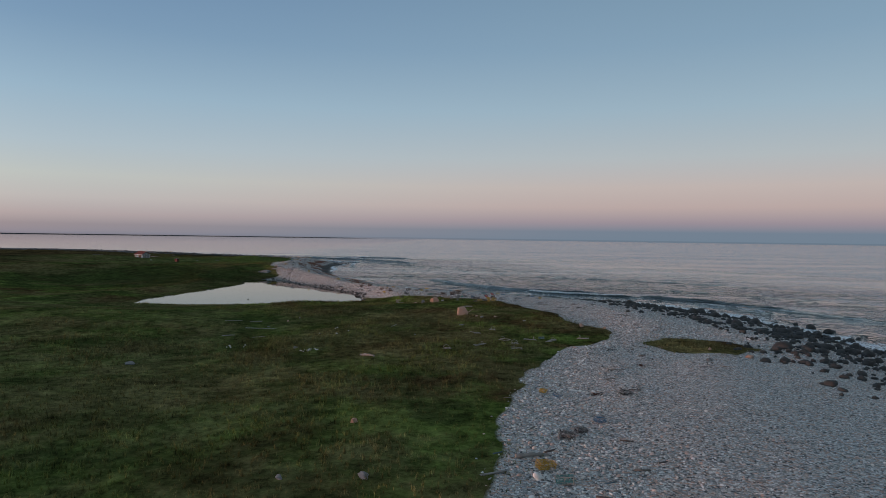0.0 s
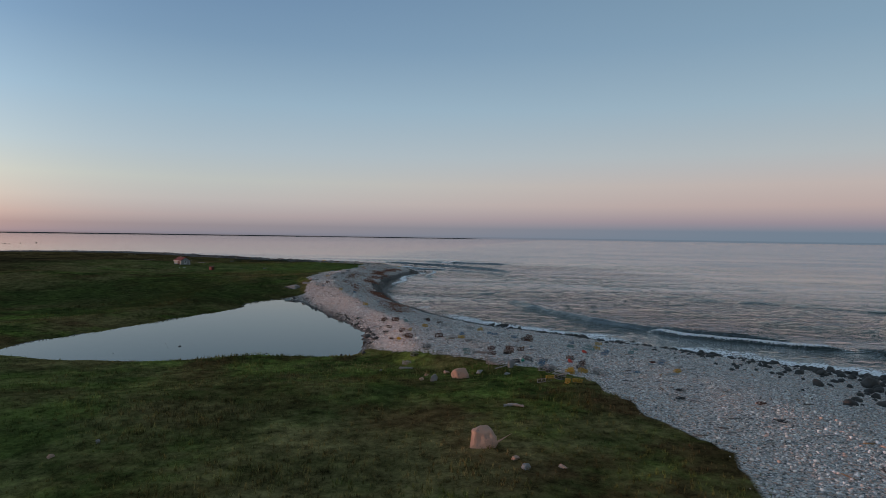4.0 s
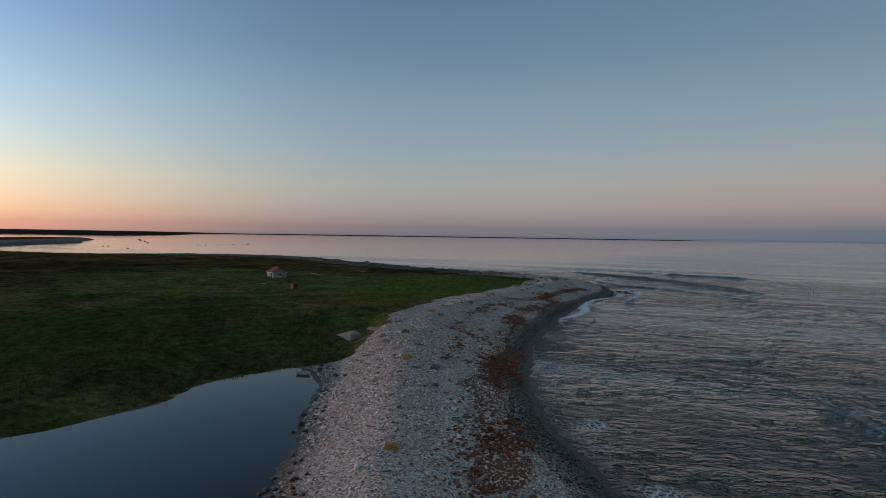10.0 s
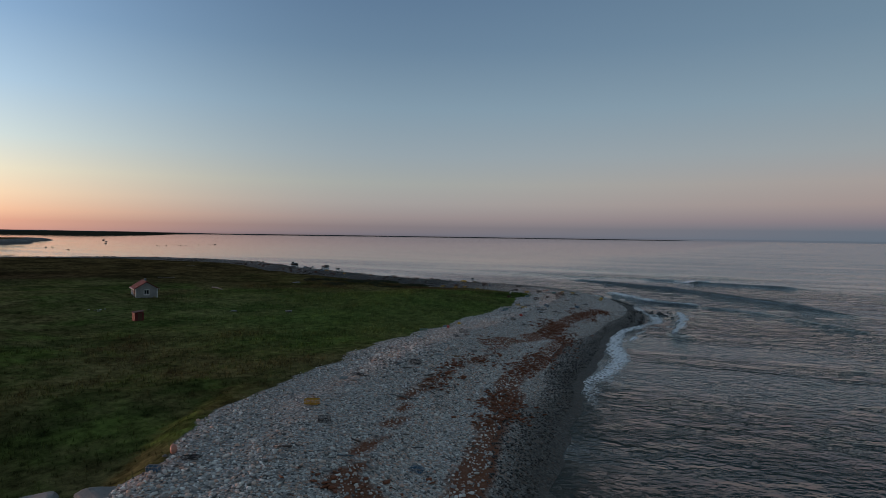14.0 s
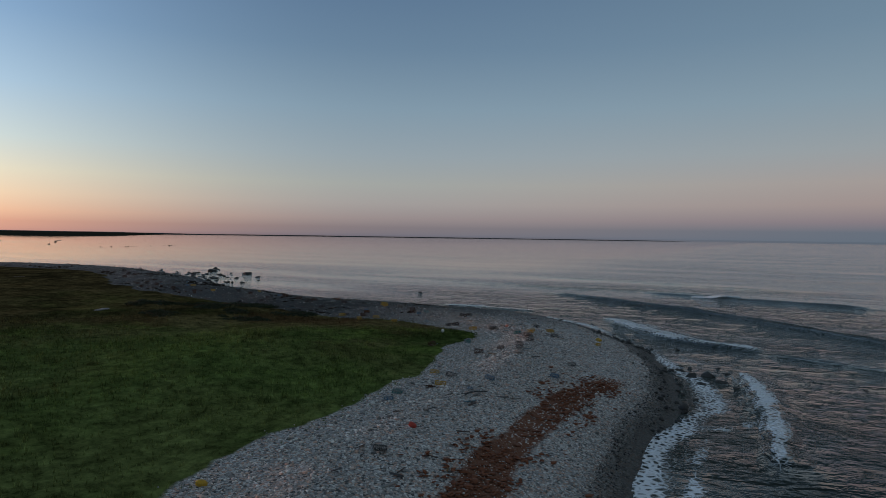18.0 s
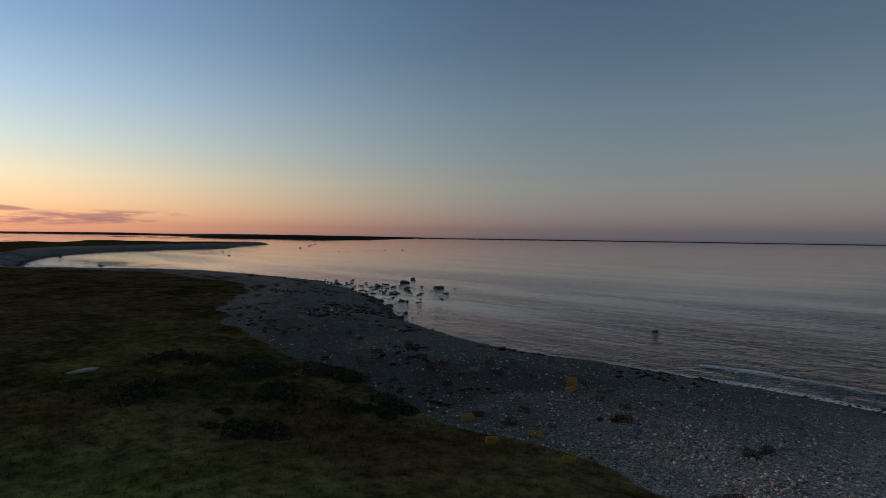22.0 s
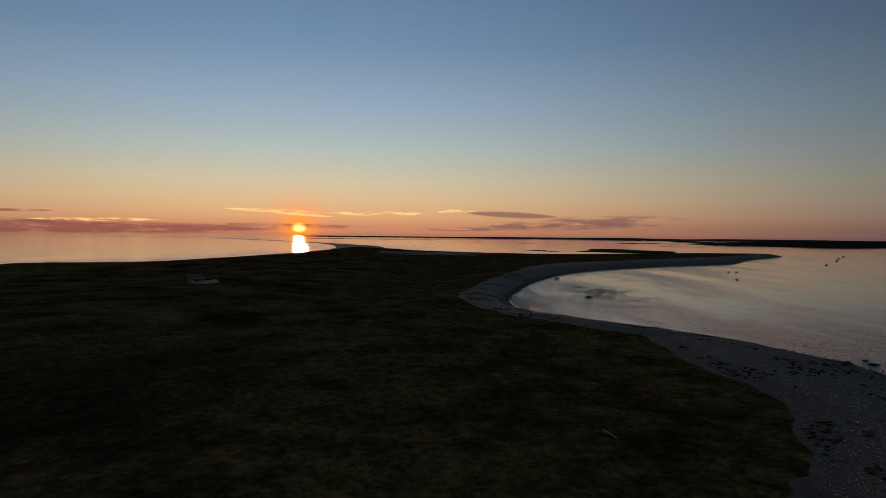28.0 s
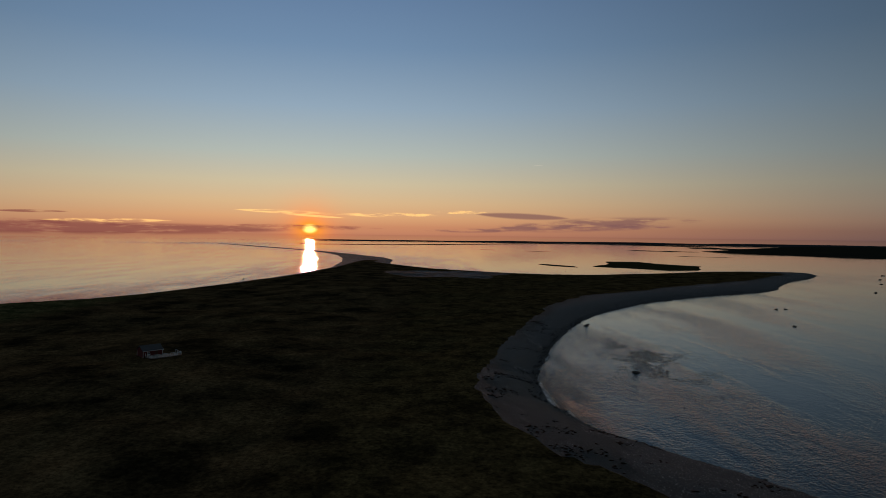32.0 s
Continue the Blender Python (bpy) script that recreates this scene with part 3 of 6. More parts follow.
GROUND, STONE, SEA, POND_WATER, GRASS_MAT = ground_material(), stone_material(), sea_material(), pond_material(), grass_material()
GRANITE = rock_material("pink_granite", (0.46, 0.27, 0.19), (0.36, 0.26, 0.2), (0.2, 0.16, 0.13), 0.88)
GREY_ROCK = rock_material("grey_boulder", (0.16, 0.155, 0.15), (0.25, 0.242, 0.23), (0.1, 0.095, 0.08), 0.88)
WET_ROCK = rock_material("wet_black_rock", (0.022, 0.02, 0.018), (0.05, 0.046, 0.04), (0.03, 0.026, 0.014), 0.7)

# ---------------------------------------------------------------- ground and water
gx = graded(-2830, 140, -172, 60, 1.2, hold=4.2)
gy = graded(-700, 780, 12, 372, 1.2, hold=4.8)
GX, GY = np.meshgrid(gx, gy)
gz, gd, gg, gp = height_at(GX, GY, True)
gz = np.where(gd < -35, -4.0, gz)


def beside(line, x, y):
    """Distance from an open line, positive on its left-hand side, and how far along it, 0 to 1."""
    x, y = np.asarray(x, float), np.asarray(y, float)
    best, side, along = np.full(x.shape, 1e9), np.ones(x.shape), np.zeros(x.shape)
    for k, ((ax, ay), (bx, by)) in enumerate(zip(line[:-1], line[1:])):
        dx, dy = bx - ax, by - ay
        u = np.clip(((x - ax) * dx + (y - ay) * dy) / (dx * dx + dy * dy), 0, 1)
        far_ = np.hypot(x - ax - u * dx, y - ay - u * dy)
        near_ = far_ < best
        best = np.where(near_, far_, best)
        side = np.where(near_, np.sign((y - ay) * dx - (x - ax) * dy), side)
        along = np.where(near_, (k + u) / (len(line) - 1), along)
    return best * side, along


WEED_LINES = [([(-21, 172), (-25, 181), (-31.2, 190.8), (-33.5, 200), (-37.5, 214)], 2.3, 1.1), ([(-45.3, 213.7), (-41.8, 213), (-40.2, 216), (-44.4, 229.3), (-48.6, 246), (-52.5, 270)], 1.6, 1.0),
              ([(-44.5, 212.5), (-47.6, 219.5), (-51, 229), (-52.6, 244), (-54.5, 256)], 1.2, 0.85), ([(-33, 188), (-38, 198), (-43, 210)], 0.9, 0.5), ([(-55.3, 254), (-55.8, 264), (-55.6, 276), (-56.3, 287), (-55.9, 296), (-55, 304)], 1.8, 1.1), ([(-53, 262), (-53.2, 272), (-51.8, 281)], 0.9, 0.6), ([(22.5, 22), (26, 34), (29, 48)], 0.45, 0.6)]


def weed_at(x, y, d):
    """Streaks of seaweed along the strand: strength by place."""
    bend = rough(x, y, 7, 31, 3) * 1.1
    total = np.zeros(np.shape(x))
    for line, half, amount in WEED_LINES:
        off, u = beside(line, x, y)
        total = np.maximum(total, amount * np.exp(-(((off + bend) / half) ** 2)))
    return total * step(-1.1, -0.25, rough(x, y, 4, 34, 3)) * step(-90, -60, x)


weed = 1.15 * weed_at(GX, GY, gd)
reef = step(307, 320, GY) * step(-100, -80, GX)
wet = step(4.4 + rough(GX, GY, 12, 33, 2) * 1.4 - 2.2 * step(-85, -105, GX) - 1.4 * step(265, 280, GY) * step(352, 342, GY) + 0.6 * step(205, 225, GY) * step(275, 262, GY) + 0.4 * reef, 1.0, gd)
wet = np.maximum(wet, step(-2.2, -0.6, gp) * 0.9)
sand = 0.8 * step(0.15, 0.6, 1.0 - np.hypot((GX + 850) / 150, (GY - 290) / 100) + 0.5 * rough(GX, GY, 60, 35, 3))
ground = sheet("ground", gx, gy, gz, GROUND, {"grass": step(-1.2, 1.2, gg) * step(0.5, 0.0, gp) * (1 - sand), "weed": weed, "wet": wet, "rubble": np.exp(-(((gg + 2.5) / 2.6) ** 2)) * (0.4 + 0.6 * step(185, 200, GY)), "sand": sand, "dry": np.clip(0.5 + 0.5 * rough(GX, GY, 45, 12, 2), 0, 1)})
tagged(ground, "shingle beach and dark green rough coastal turf", "ground", kind="structure")

sx = graded(-4900, 4900, -78, 50, 0.65, 1.055, 400, 400)
sy = graded(-4700, 4900, 112, 424, 0.65, 1.055, 400, 400)
SX, SY = np.meshgrid(sx, sy)
sd = -shore(SX, SY)
calm = step(-70, -170, SX) * step(330, 360, SY)
fine = step(900, 300, np.hypot(SX + 20, SY - 220))
ripple = step(150, 30, np.maximum(np.abs(SX + 11) - 61, np.abs(SY - 230) - 120))
slick = 0.45 + 0.55 * step(-0.35, 0.3, rough(SX, SY, 70, 54, 3))
sz = rough(SX, SY, 9, 44, 2) * 0.09 * step(0, 6, sd) * fine * (1 - 0.6 * calm)
sz += (rough(-0.47 * SX + 0.88 * SY, (0.88 * SX + 0.47 * SY) / 1.6, 1.7, 45, 2) * 0.12 + rough(-0.2 * SX + 0.98 * SY, (0.98 * SX + 0.2 * SY) / 2.2, 4.3, 56, 2) * 0.12) * step(0, 4, sd) * ripple * slick * (1 - 0.85 * calm)
foam = np.zeros_like(sz)
for k, (out, tall) in enumerate(((9, 0.12), (46, 0.2), (76, 0.25), (115, 0.25), (160, 0.25))):
    off = sd - out - rough(SX, SY, 60, 60 + k, 2) * (3 + out * 0.16)
    gate = step(-0.35, 0.35, rough(SX, SY, 75, 70 + k, 2)) * (1 - 0.8 * calm) * fine
    width = np.where(off < 0, 1.7, 4.5) * (1 + out / 90)
    sz += tall * gate * np.exp(-((off / width) ** 2)) - 0.25 * tall * gate * np.exp(-(((off + 5) / 5) ** 2))
exposed = step(285, 312, SY) * step(-105, -75, SX)
rocky = step(-22, -4, SX) * step(178, 164, SY)
lively = step(-34, -25, SX) * step(204, 190, SY)
quiet = step(-26, -36, SX) * step(262, 240, SY)
surf = (1.0 - 0.45 * quiet) * np.exp(-(((sd - 1.4 - 0.8 * lively - rough(SX, SY, 14, 46, 2) * 1.8) / (1.3 + 1.6 * lively)) ** 2)) * (0.5 + 0.5 * step(-0.4, 0.2, rough(SX, SY, 24, 47, 2)))
trail = np.maximum(0.5 * step(7, 1, sd), 0.45 * exposed * step(12, 4, sd)) * step(-0.3, 0.35, rough(SX, SY, 8, 48, 3))
pools = np.maximum(0.95 * step(8, 30, SX) * step(158, 140, SY) * step(9, 3, sd), 0.9 * rocky * step(7, 2, sd)) * step(-3.5, 0, sd) * step(-0.25, 0.25, rough(SX, SY, 3.5, 49, 2))
# breakers: crest line (the shore on its left), height, reach of the foam behind the crest, strength
BREAKERS = [([(-42, 337.5), (-49, 340.5), (-55.3, 344), (-62, 352), (-70, 364)], 0.45, 9.0, 1.15), ([(-41.2, 289), (-41.8, 302), (-43.2, 312), (-45.8, 323)], 0.5, 3.0, 1.0),
            ([(-46, 280), (-46.5, 288), (-46.4, 297)], 0.1, 1.6, 0.8), ([(-82, 367), (-95, 367.5), (-104, 366)], 0.15, 1.5, 0.85), ([(48, 153), (31.4, 159), (26, 161.6), (21, 166.5)], 0.6, 2.2, 1.5),
            ([(-47, 419.5), (-54, 417), (-60, 416)], 0.3, 1.2, 1.6), ([(62, 120), (60, 131), (54, 140)], 0.4, 2.0, 0.9)]
SWELLS = [([(-8, 330), (-27.4, 355), (-43, 373), (-59, 386), (-77, 399), (-98, 411)], 0.75), ([(48, 155), (22, 167.5), (13.3, 177), (1.6, 197), (-6, 214)], 0.7), ([(-20, 408), (-36, 415), (-54, 418), (-76, 427)], 0.5),
          ([(84, 90), (74, 118), (60, 142), (44, 160)], 0.6), ([(-10, 305), (-30, 332), (-44, 338)], 0.3)]
for line, tall in SWELLS:
    off, u = beside(line, SX, SY)
    off = off + rough(SX, SY, 18, 93, 2) * 1.2
    sz += tall * np.exp(-((off / np.where(off > 0, 0.9, 3.2)) ** 2)) * step(0, 0.15, u) * step(1, 0.85, u) * (0.8 + 0.3 * rough(SX, SY, 12, 94, 2))
for k, (line, tall, back, force) in enumerate(BREAKERS):
    off, u = beside(line, SX, SY)
    off = off + rough(SX, SY, 6, 95 + k, 3) * 0.9
    ends = step(0, 0.12, u) * step(1, 0.88, u)
    behind = np.where(off > 0, np.exp(-((off / 0.5) ** 2)), np.exp(-((off / (back * (0.35 + 0.65 * u))) ** 2)) * (0.62 + 0.38 * np.exp(-((off / 1.2) ** 2))))
    foam = np.maximum(foam, force * ends * behind * (0.75 + 0.5 * step(-0.5, 0.2, rough(SX, SY, 4, 99 + k, 3))))
    sz += tall * ends * np.exp(-((off / np.where(off > 0, 0.7, 2.5)) ** 2))
# broken lace drifting inshore of the breakers
drift = np.maximum(np.exp(-(((SX + 45) / 4.5) ** 2 + ((SY - 305) / 14) ** 2)), 0.8 * np.exp(-(((SX + 21) / 4.5) ** 2 + ((SY - 188) / 8) ** 2)))
foam = np.maximum(foam, 0.72 * drift * step(-0.2, 0.3, rough(SX, SY, 3, 98, 3)))
foam = np.maximum(np.maximum(foam, pools), np.maximum(surf, trail) * (1 - 0.85 * calm)) * step(900, 500, np.hypot(SX, SY - 200))
sea = sheet("sea", sx, sy, sz, SEA, {"foam": foam, "chop": (0.24 + 1.0 * step(130, 15, sd)) * (1 - 0.8 * calm) * (1 - 0.75 * step(-350, -700, SX)), "shoal": step(12, 0, sd)})
tagged(sea, "dark calm sea with low swell and white surf along the shingle", "sea", kind="structure")

pm = bmesh.new()
middle = POND.mean(0)
rim = [pm.verts.new((*(middle + (q - middle) * (1 + 2.2 / np.hypot(*(q - middle)))), POND_LEVEL)) for q in POND]
pm.faces.new(rim)
bmesh.ops.triangulate(pm, faces=pm.faces[:])
pme = bpy.data.meshes.new("pond")
pm.to_mesh(pme)
pme.materials.append(POND_WATER)
pond = tagged(new("pond", pme), "still dark pond behind the shingle bar", "pond", kind="structure")

# ---------------------------------------------------------------- helpers for things
def part(name, data, mat, parent=None, label="", m=None):
    """Link a bmesh or a mesh as one object, under a thing or a part where one is given."""
    me = data
    if isinstance(data, bmesh.types.BMesh):
        me = bpy.data.meshes.new(name)
        data.to_mesh(me)
        data.free()
    if mat and not me.materials:
        me.materials.append(mat)
    ob = new(name, me)
    if parent:
        ob.parent = parent
    if m:
        ob.matrix_basis = m
    return tagged(ob, label)


def thing(name, m, label, category, group="", kind=""):
    e = new(name)
    e.matrix_basis = m
    return tagged(e, label, category, group, kind)


def box(bm, size, at, turn=(0, 0, 0), bevel=0.0):
    geo = bmesh.ops.create_cube(bm, size=1, matrix=pose(*at, *turn) @ Matrix.Diagonal((*size, 1)))
    if bevel:
        edges = {e for v in geo["verts"] for e in v.link_edges}
        bmesh.ops.bevel(bm, geom=list(edges), offset=bevel, segments=1, affect="EDGES")
    return bm


def rod(bm, a, b, r, n=4):
    """A straight bar of n sides from a to b."""
    a, b = Vector(a), Vector(b)
    q = (b - a).to_track_quat("Z", "Y")
    rings = [[bm.verts.new(p + q @ Vector((r * math.cos(2 * math.pi * i / n), r * math.sin(2 * math.pi * i / n), 0))) for i in range(n)] for p in (a, b)]
    for i in range(n):
        bm.faces.new((rings[0][i], rings[0][(i + 1) % n], rings[1][(i + 1) % n], rings[1][i]))
    if n > 3:
        bm.faces.new(rings[0][::-1])
        bm.faces.new(rings[1])
    return bm


def lathe(bm, profile, n=14):
    rings = [[bm.verts.new((r * math.cos(2 * math.pi * i / n), r * math.sin(2 * math.pi * i / n), z)) for i in range(n)] for r, z in profile]
    for a, b in zip(rings[:-1], rings[1:]):
        for i in range(n):
            bm.faces.new((a[i], a[(i + 1) % n], b[(i + 1) % n], b[i]))
    bm.faces.new(rings[0][::-1])
    bm.faces.new(rings[-1])
    for f in bm.faces:
        f.smooth = True
    return bm


def rest(x, y, lift=0.0):
    return float(height_at(x, y)) + lift


def lying(x, y, turn, lift=0.0, tilt=0.0, roll=0.0):
    return pose(x, y, rest(x, y, lift), tilt, roll, turn)


def cleft(seed, detail=2, flat=0.6, corners=13):
    """An angular boulder about one metre across: the hull of a few random corners, worn at its edges and roughened."""
    rng = random.Random(seed)
    bm = bmesh.new()
    for _ in range(corners):
        v = Vector((rng.gauss(0, 1), rng.gauss(0, 1), rng.gauss(0, 1))).normalized() * rng.uniform(0.4, 0.56)
        bm.verts.new((v.x, v.y * 0.85, max(v.z, -0.3)))
    hull = bmesh.ops.convex_hull(bm, input=bm.verts[:])
    loose = [v for v in bm.verts if not v.link_faces]
    bmesh.ops.delete(bm, geom=loose, context="VERTS")
    bmesh.ops.bevel(bm, geom=bm.edges[:], offset=0.035, segments=1, affect="EDGES")
    bmesh.ops.triangulate(bm, faces=bm.faces[:])
    bmesh.ops.subdivide_edges(bm, edges=bm.edges[:], cuts=detail, use_grid_fill=True)
    for v in bm.verts:
        v.co += v.co.normalized() * noise.fractal(v.co * 5 + Vector((seed * 3.1, 0, 0)), 0.9, 2.1, 3) * 0.03
        v.co.z *= flat
    return bm


# ---------------------------------------------------------------- coast in the distance
DARK_LAND = plain("distant_land", (0.03, 0.032, 0.024), 0.95, 0, 0.004, (0.045, 0.04, 0.025), 0.6, 0.0)
# base colour of the far coast carries the blue-grey of distance haze
HAZY_LAND = plain("hazy_wooded_land", (0.05, 0.056, 0.062), 0.95, 0, 0.004, (0.065, 0.065, 0.06), 0.6, 0.0)
MARSH = plain("marsh_turf", (0.04, 0.045, 0.018), 0.95, 0, 0.03, (0.07, 0.055, 0.03), 0.6, 0.0)


def island(name, outline, top, mat, label, cell=30.0, ragged=12.0, bumps=60.0, seed=1):
    """Low land inside an outline, rising to about top metres."""
    pts = np.array(outline, float)
    lo, hi = pts.min(0) - 2 * ragged, pts.max(0) + 2 * ragged
    xs, ys = np.arange(lo[0], hi[0] + cell, cell), np.arange(lo[1], hi[1] + cell, cell)
    X, Y = np.meshgrid(xs, ys)
    d = signed(pts, X, Y) + rough(X, Y, bumps, seed, 3) * ragged
    z = np.where(d > 0, top * (1 - np.exp(-d / (3 * cell))) * (0.75 + 0.5 * rough(X, Y, bumps, seed + 1, 3)), np.maximum(d * 0.05, -3))
    return tagged(sheet(name, xs, ys, z, mat, {}), label, "island", kind="structure")


def islet(name, x, y, long, wide, turn, top, seed):
    a = [(x + long * math.cos(t) * math.cos(turn) - wide * math.sin(t) * math.sin(turn), y + long * math.cos(t) * math.sin(turn) + wide * math.sin(t) * math.cos(turn)) for t in np.linspace(0, 2 * math.pi, 13)[:-1]]
    return island(name, a, top, DARK_LAND, "low dark islet in the calm bay", max(4.0, wide / 6), wide * 0.3, wide, seed)


island("backdrop_marsh_island", [(-1120, 516), (-1035, 600), (-1050, 640), (-1175, 690), (-1330, 640), (-1330, 590), (-1200, 560)], 1.6, MARSH, "low grassy island in the lagoon", 8, 14, 60, 4)
island("backdrop_bar", [(-2880, -330), (-2930, 70), (-3500, 520), (-4180, 1000), (-4280, 960), (-3600, 420), (-3060, 20), (-3020, -360)], 3.5, DARK_LAND, "long thin dark bar across the lagoon", 22, 18, 120, 6)
island("backdrop_mainland", [(-2287, 1110), (-1960, 1165), (-1667, 1302), (-2050, 1760), (-2650, 2350), (-3300, 3000), (-3900, 2700), (-3884, 2234), (-3000, 1560)], 9, DARK_LAND,
       "low wooded mainland shore in the distance", 26, 40, 160, 9)
islet("backdrop_islet_1", -1145, 470, 55, 14, 0.4, 1.2, 11)
islet("backdrop_islet_2", -3000, 1440, 210, 60, 0.2, 5, 12)
islet("backdrop_islet_3", -3750, 1500, 300, 70, 0.5, 5, 13)
islet("backdrop_islet_4", -2200, 420, 26, 8, 1.0, 1.4, 14)
islet("backdrop_islet_5", -2050, 560, 40, 8, 1.0, 1.2, 15)
islet("backdrop_islet_6", -2300, 1000, 120, 22, 0.9, 2.2, 16)
islet("backdrop_islet_7", -1700, 900, 70, 10, 1.1, 1.0, 17)


def far_coast():
    """The low coast on the horizon, from due north round to the west."""
    az = np.radians(np.arange(5, 104, 0.12))
    deg = np.degrees(az)
    tall = 0.62 * (8 + 4.0 * step(14, 40, deg) + 10 * step(47, 56, deg) - 9 * step(72, 95, deg)) * (0.8 + 0.28 * rough(deg, deg * 0, 5.0, 71, 4)) * step(5, 9, deg) * step(104, 100, deg)
    radius = 4650.0 + 150 * rough(deg, deg * 0, 11, 72, 2)
    co = []
    for k, lift in ((0.985, -3.0), (0.99, 0.35), (1.0, 1.0), (1.02, -0.3)):
        co.append(np.stack([-80 - np.sin(az) * radius * k, 300 + np.cos(az) * radius * k, tall * lift if lift > 0 else np.full(len(az), -3.0)], 1))
    n = len(az)
    i = (np.arange(3)[:, None] * n + np.arange(n - 1)[None, :]).ravel()
    me = mesh_of("backdrop_far_coast", np.concatenate(co), np.stack([i, i + 1, i + n + 1, i + n], 1))
    me.materials.append(HAZY_LAND)
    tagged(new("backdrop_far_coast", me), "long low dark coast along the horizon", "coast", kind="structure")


far_coast()

# ---------------------------------------------------------------- houses
WHITE_WALL = plain("weathered_white_boards", (0.3, 0.3, 0.29), 0.8, 0, 1.2, (0.18, 0.17, 0.165), 0.6)
RED_ROOF = plain("faded_red_roofing", (0.17, 0.04, 0.03), 0.85, 0, 1.5, (0.1, 0.045, 0.035), 0.5)
RED_WALL = plain("red_painted_boards", (0.12, 0.018, 0.016), 0.7, 0, 1.5, (0.16, 0.03, 0.025), 0.4)
GREY_ROOF = plain("grey_shingles", (0.09, 0.095, 0.1), 0.85, 0, 1.6, (0.1, 0.1, 0.1), 0.5)
WHITE_PAINT = plain("white_paint", (0.72, 0.72, 0.7), 0.55, 0, 2.0, (0.5, 0.48, 0.44), 0.35)
GREY_WOOD = plain("weathered_wood", (0.3, 0.27, 0.24), 0.85, 0, 3.0, (0.17, 0.15, 0.13), 0.6)
RUST_WOOD = plain("rusty_brown_wood", (0.1, 0.05, 0.03), 0.85, 0, 4.0, (0.08, 0.04, 0.025), 0.6)


def pane_material():
    m, n = material("window_glass")
    finish(n, Base_Color=(0.02, 0.025, 0.03, 1), Roughness=0.05, IOR=1.45)
    return m


PANE = pane_material()


def gable_wall(wide, eave, ridge, thick, hole=None):
    """A gable wall in the y-z plane, with a window hole (y, z, w, h) cut through it."""
    bm = bmesh.new()
    h = wide / 2
    if hole:
        y, z, w, t = hole
        box(bm, (thick, h + y - w / 2, eave), (0, (-h + y - w / 2) / 2, eave / 2))
        box(bm, (thick, h - y - w / 2, eave), (0, (h + y + w / 2) / 2, eave / 2))
        box(bm, (thick, w, z - t / 2), (0, y, (z - t / 2) / 2))
        box(bm, (thick, w, eave - z - t / 2), (0, y, (eave + z + t / 2) / 2))
    else:
        box(bm, (thick, wide, eave), (0, 0, eave / 2))
    a = [bm.verts.new((s * thick / 2, y, z)) for s in (-1, 1) for y, z in ((-h, eave), (h, eave), (0, ridge))]
    for f in ((0, 2, 1), (3, 4, 5), (0, 1, 4, 3), (1, 2, 5, 4), (2, 0, 3, 5)):
        bm.faces.new([a[i] for i in f])
    return bm


def window(parent, m, w, h):
    win = part("window", box(bmesh.new(), (0.03, w, h), (0, 0, 0)), PANE, parent, "dark window pane", m)
    fr = bmesh.new()
    for y in (-w / 2, w / 2):
        box(fr, (0.1, 0.09, h + 0.18), (0.03, y, 0), bevel=0.01)
    for z in (-h / 2, h / 2):
        box(fr, (0.1, w - 0.09, 0.09), (0.03, 0, z), bevel=0.01)
    box(fr, (0.06, 0.04, h - 0.09), (0.03, 0, 0))
    part("frame", fr, WHITE_PAINT, win, "white window frame")
    part("sill", box(bmesh.new(), (0.18, w + 0.2, 0.05), (0.06, 0, -h / 2 - 0.07), bevel=0.01), WHITE_PAINT, win)
    return win


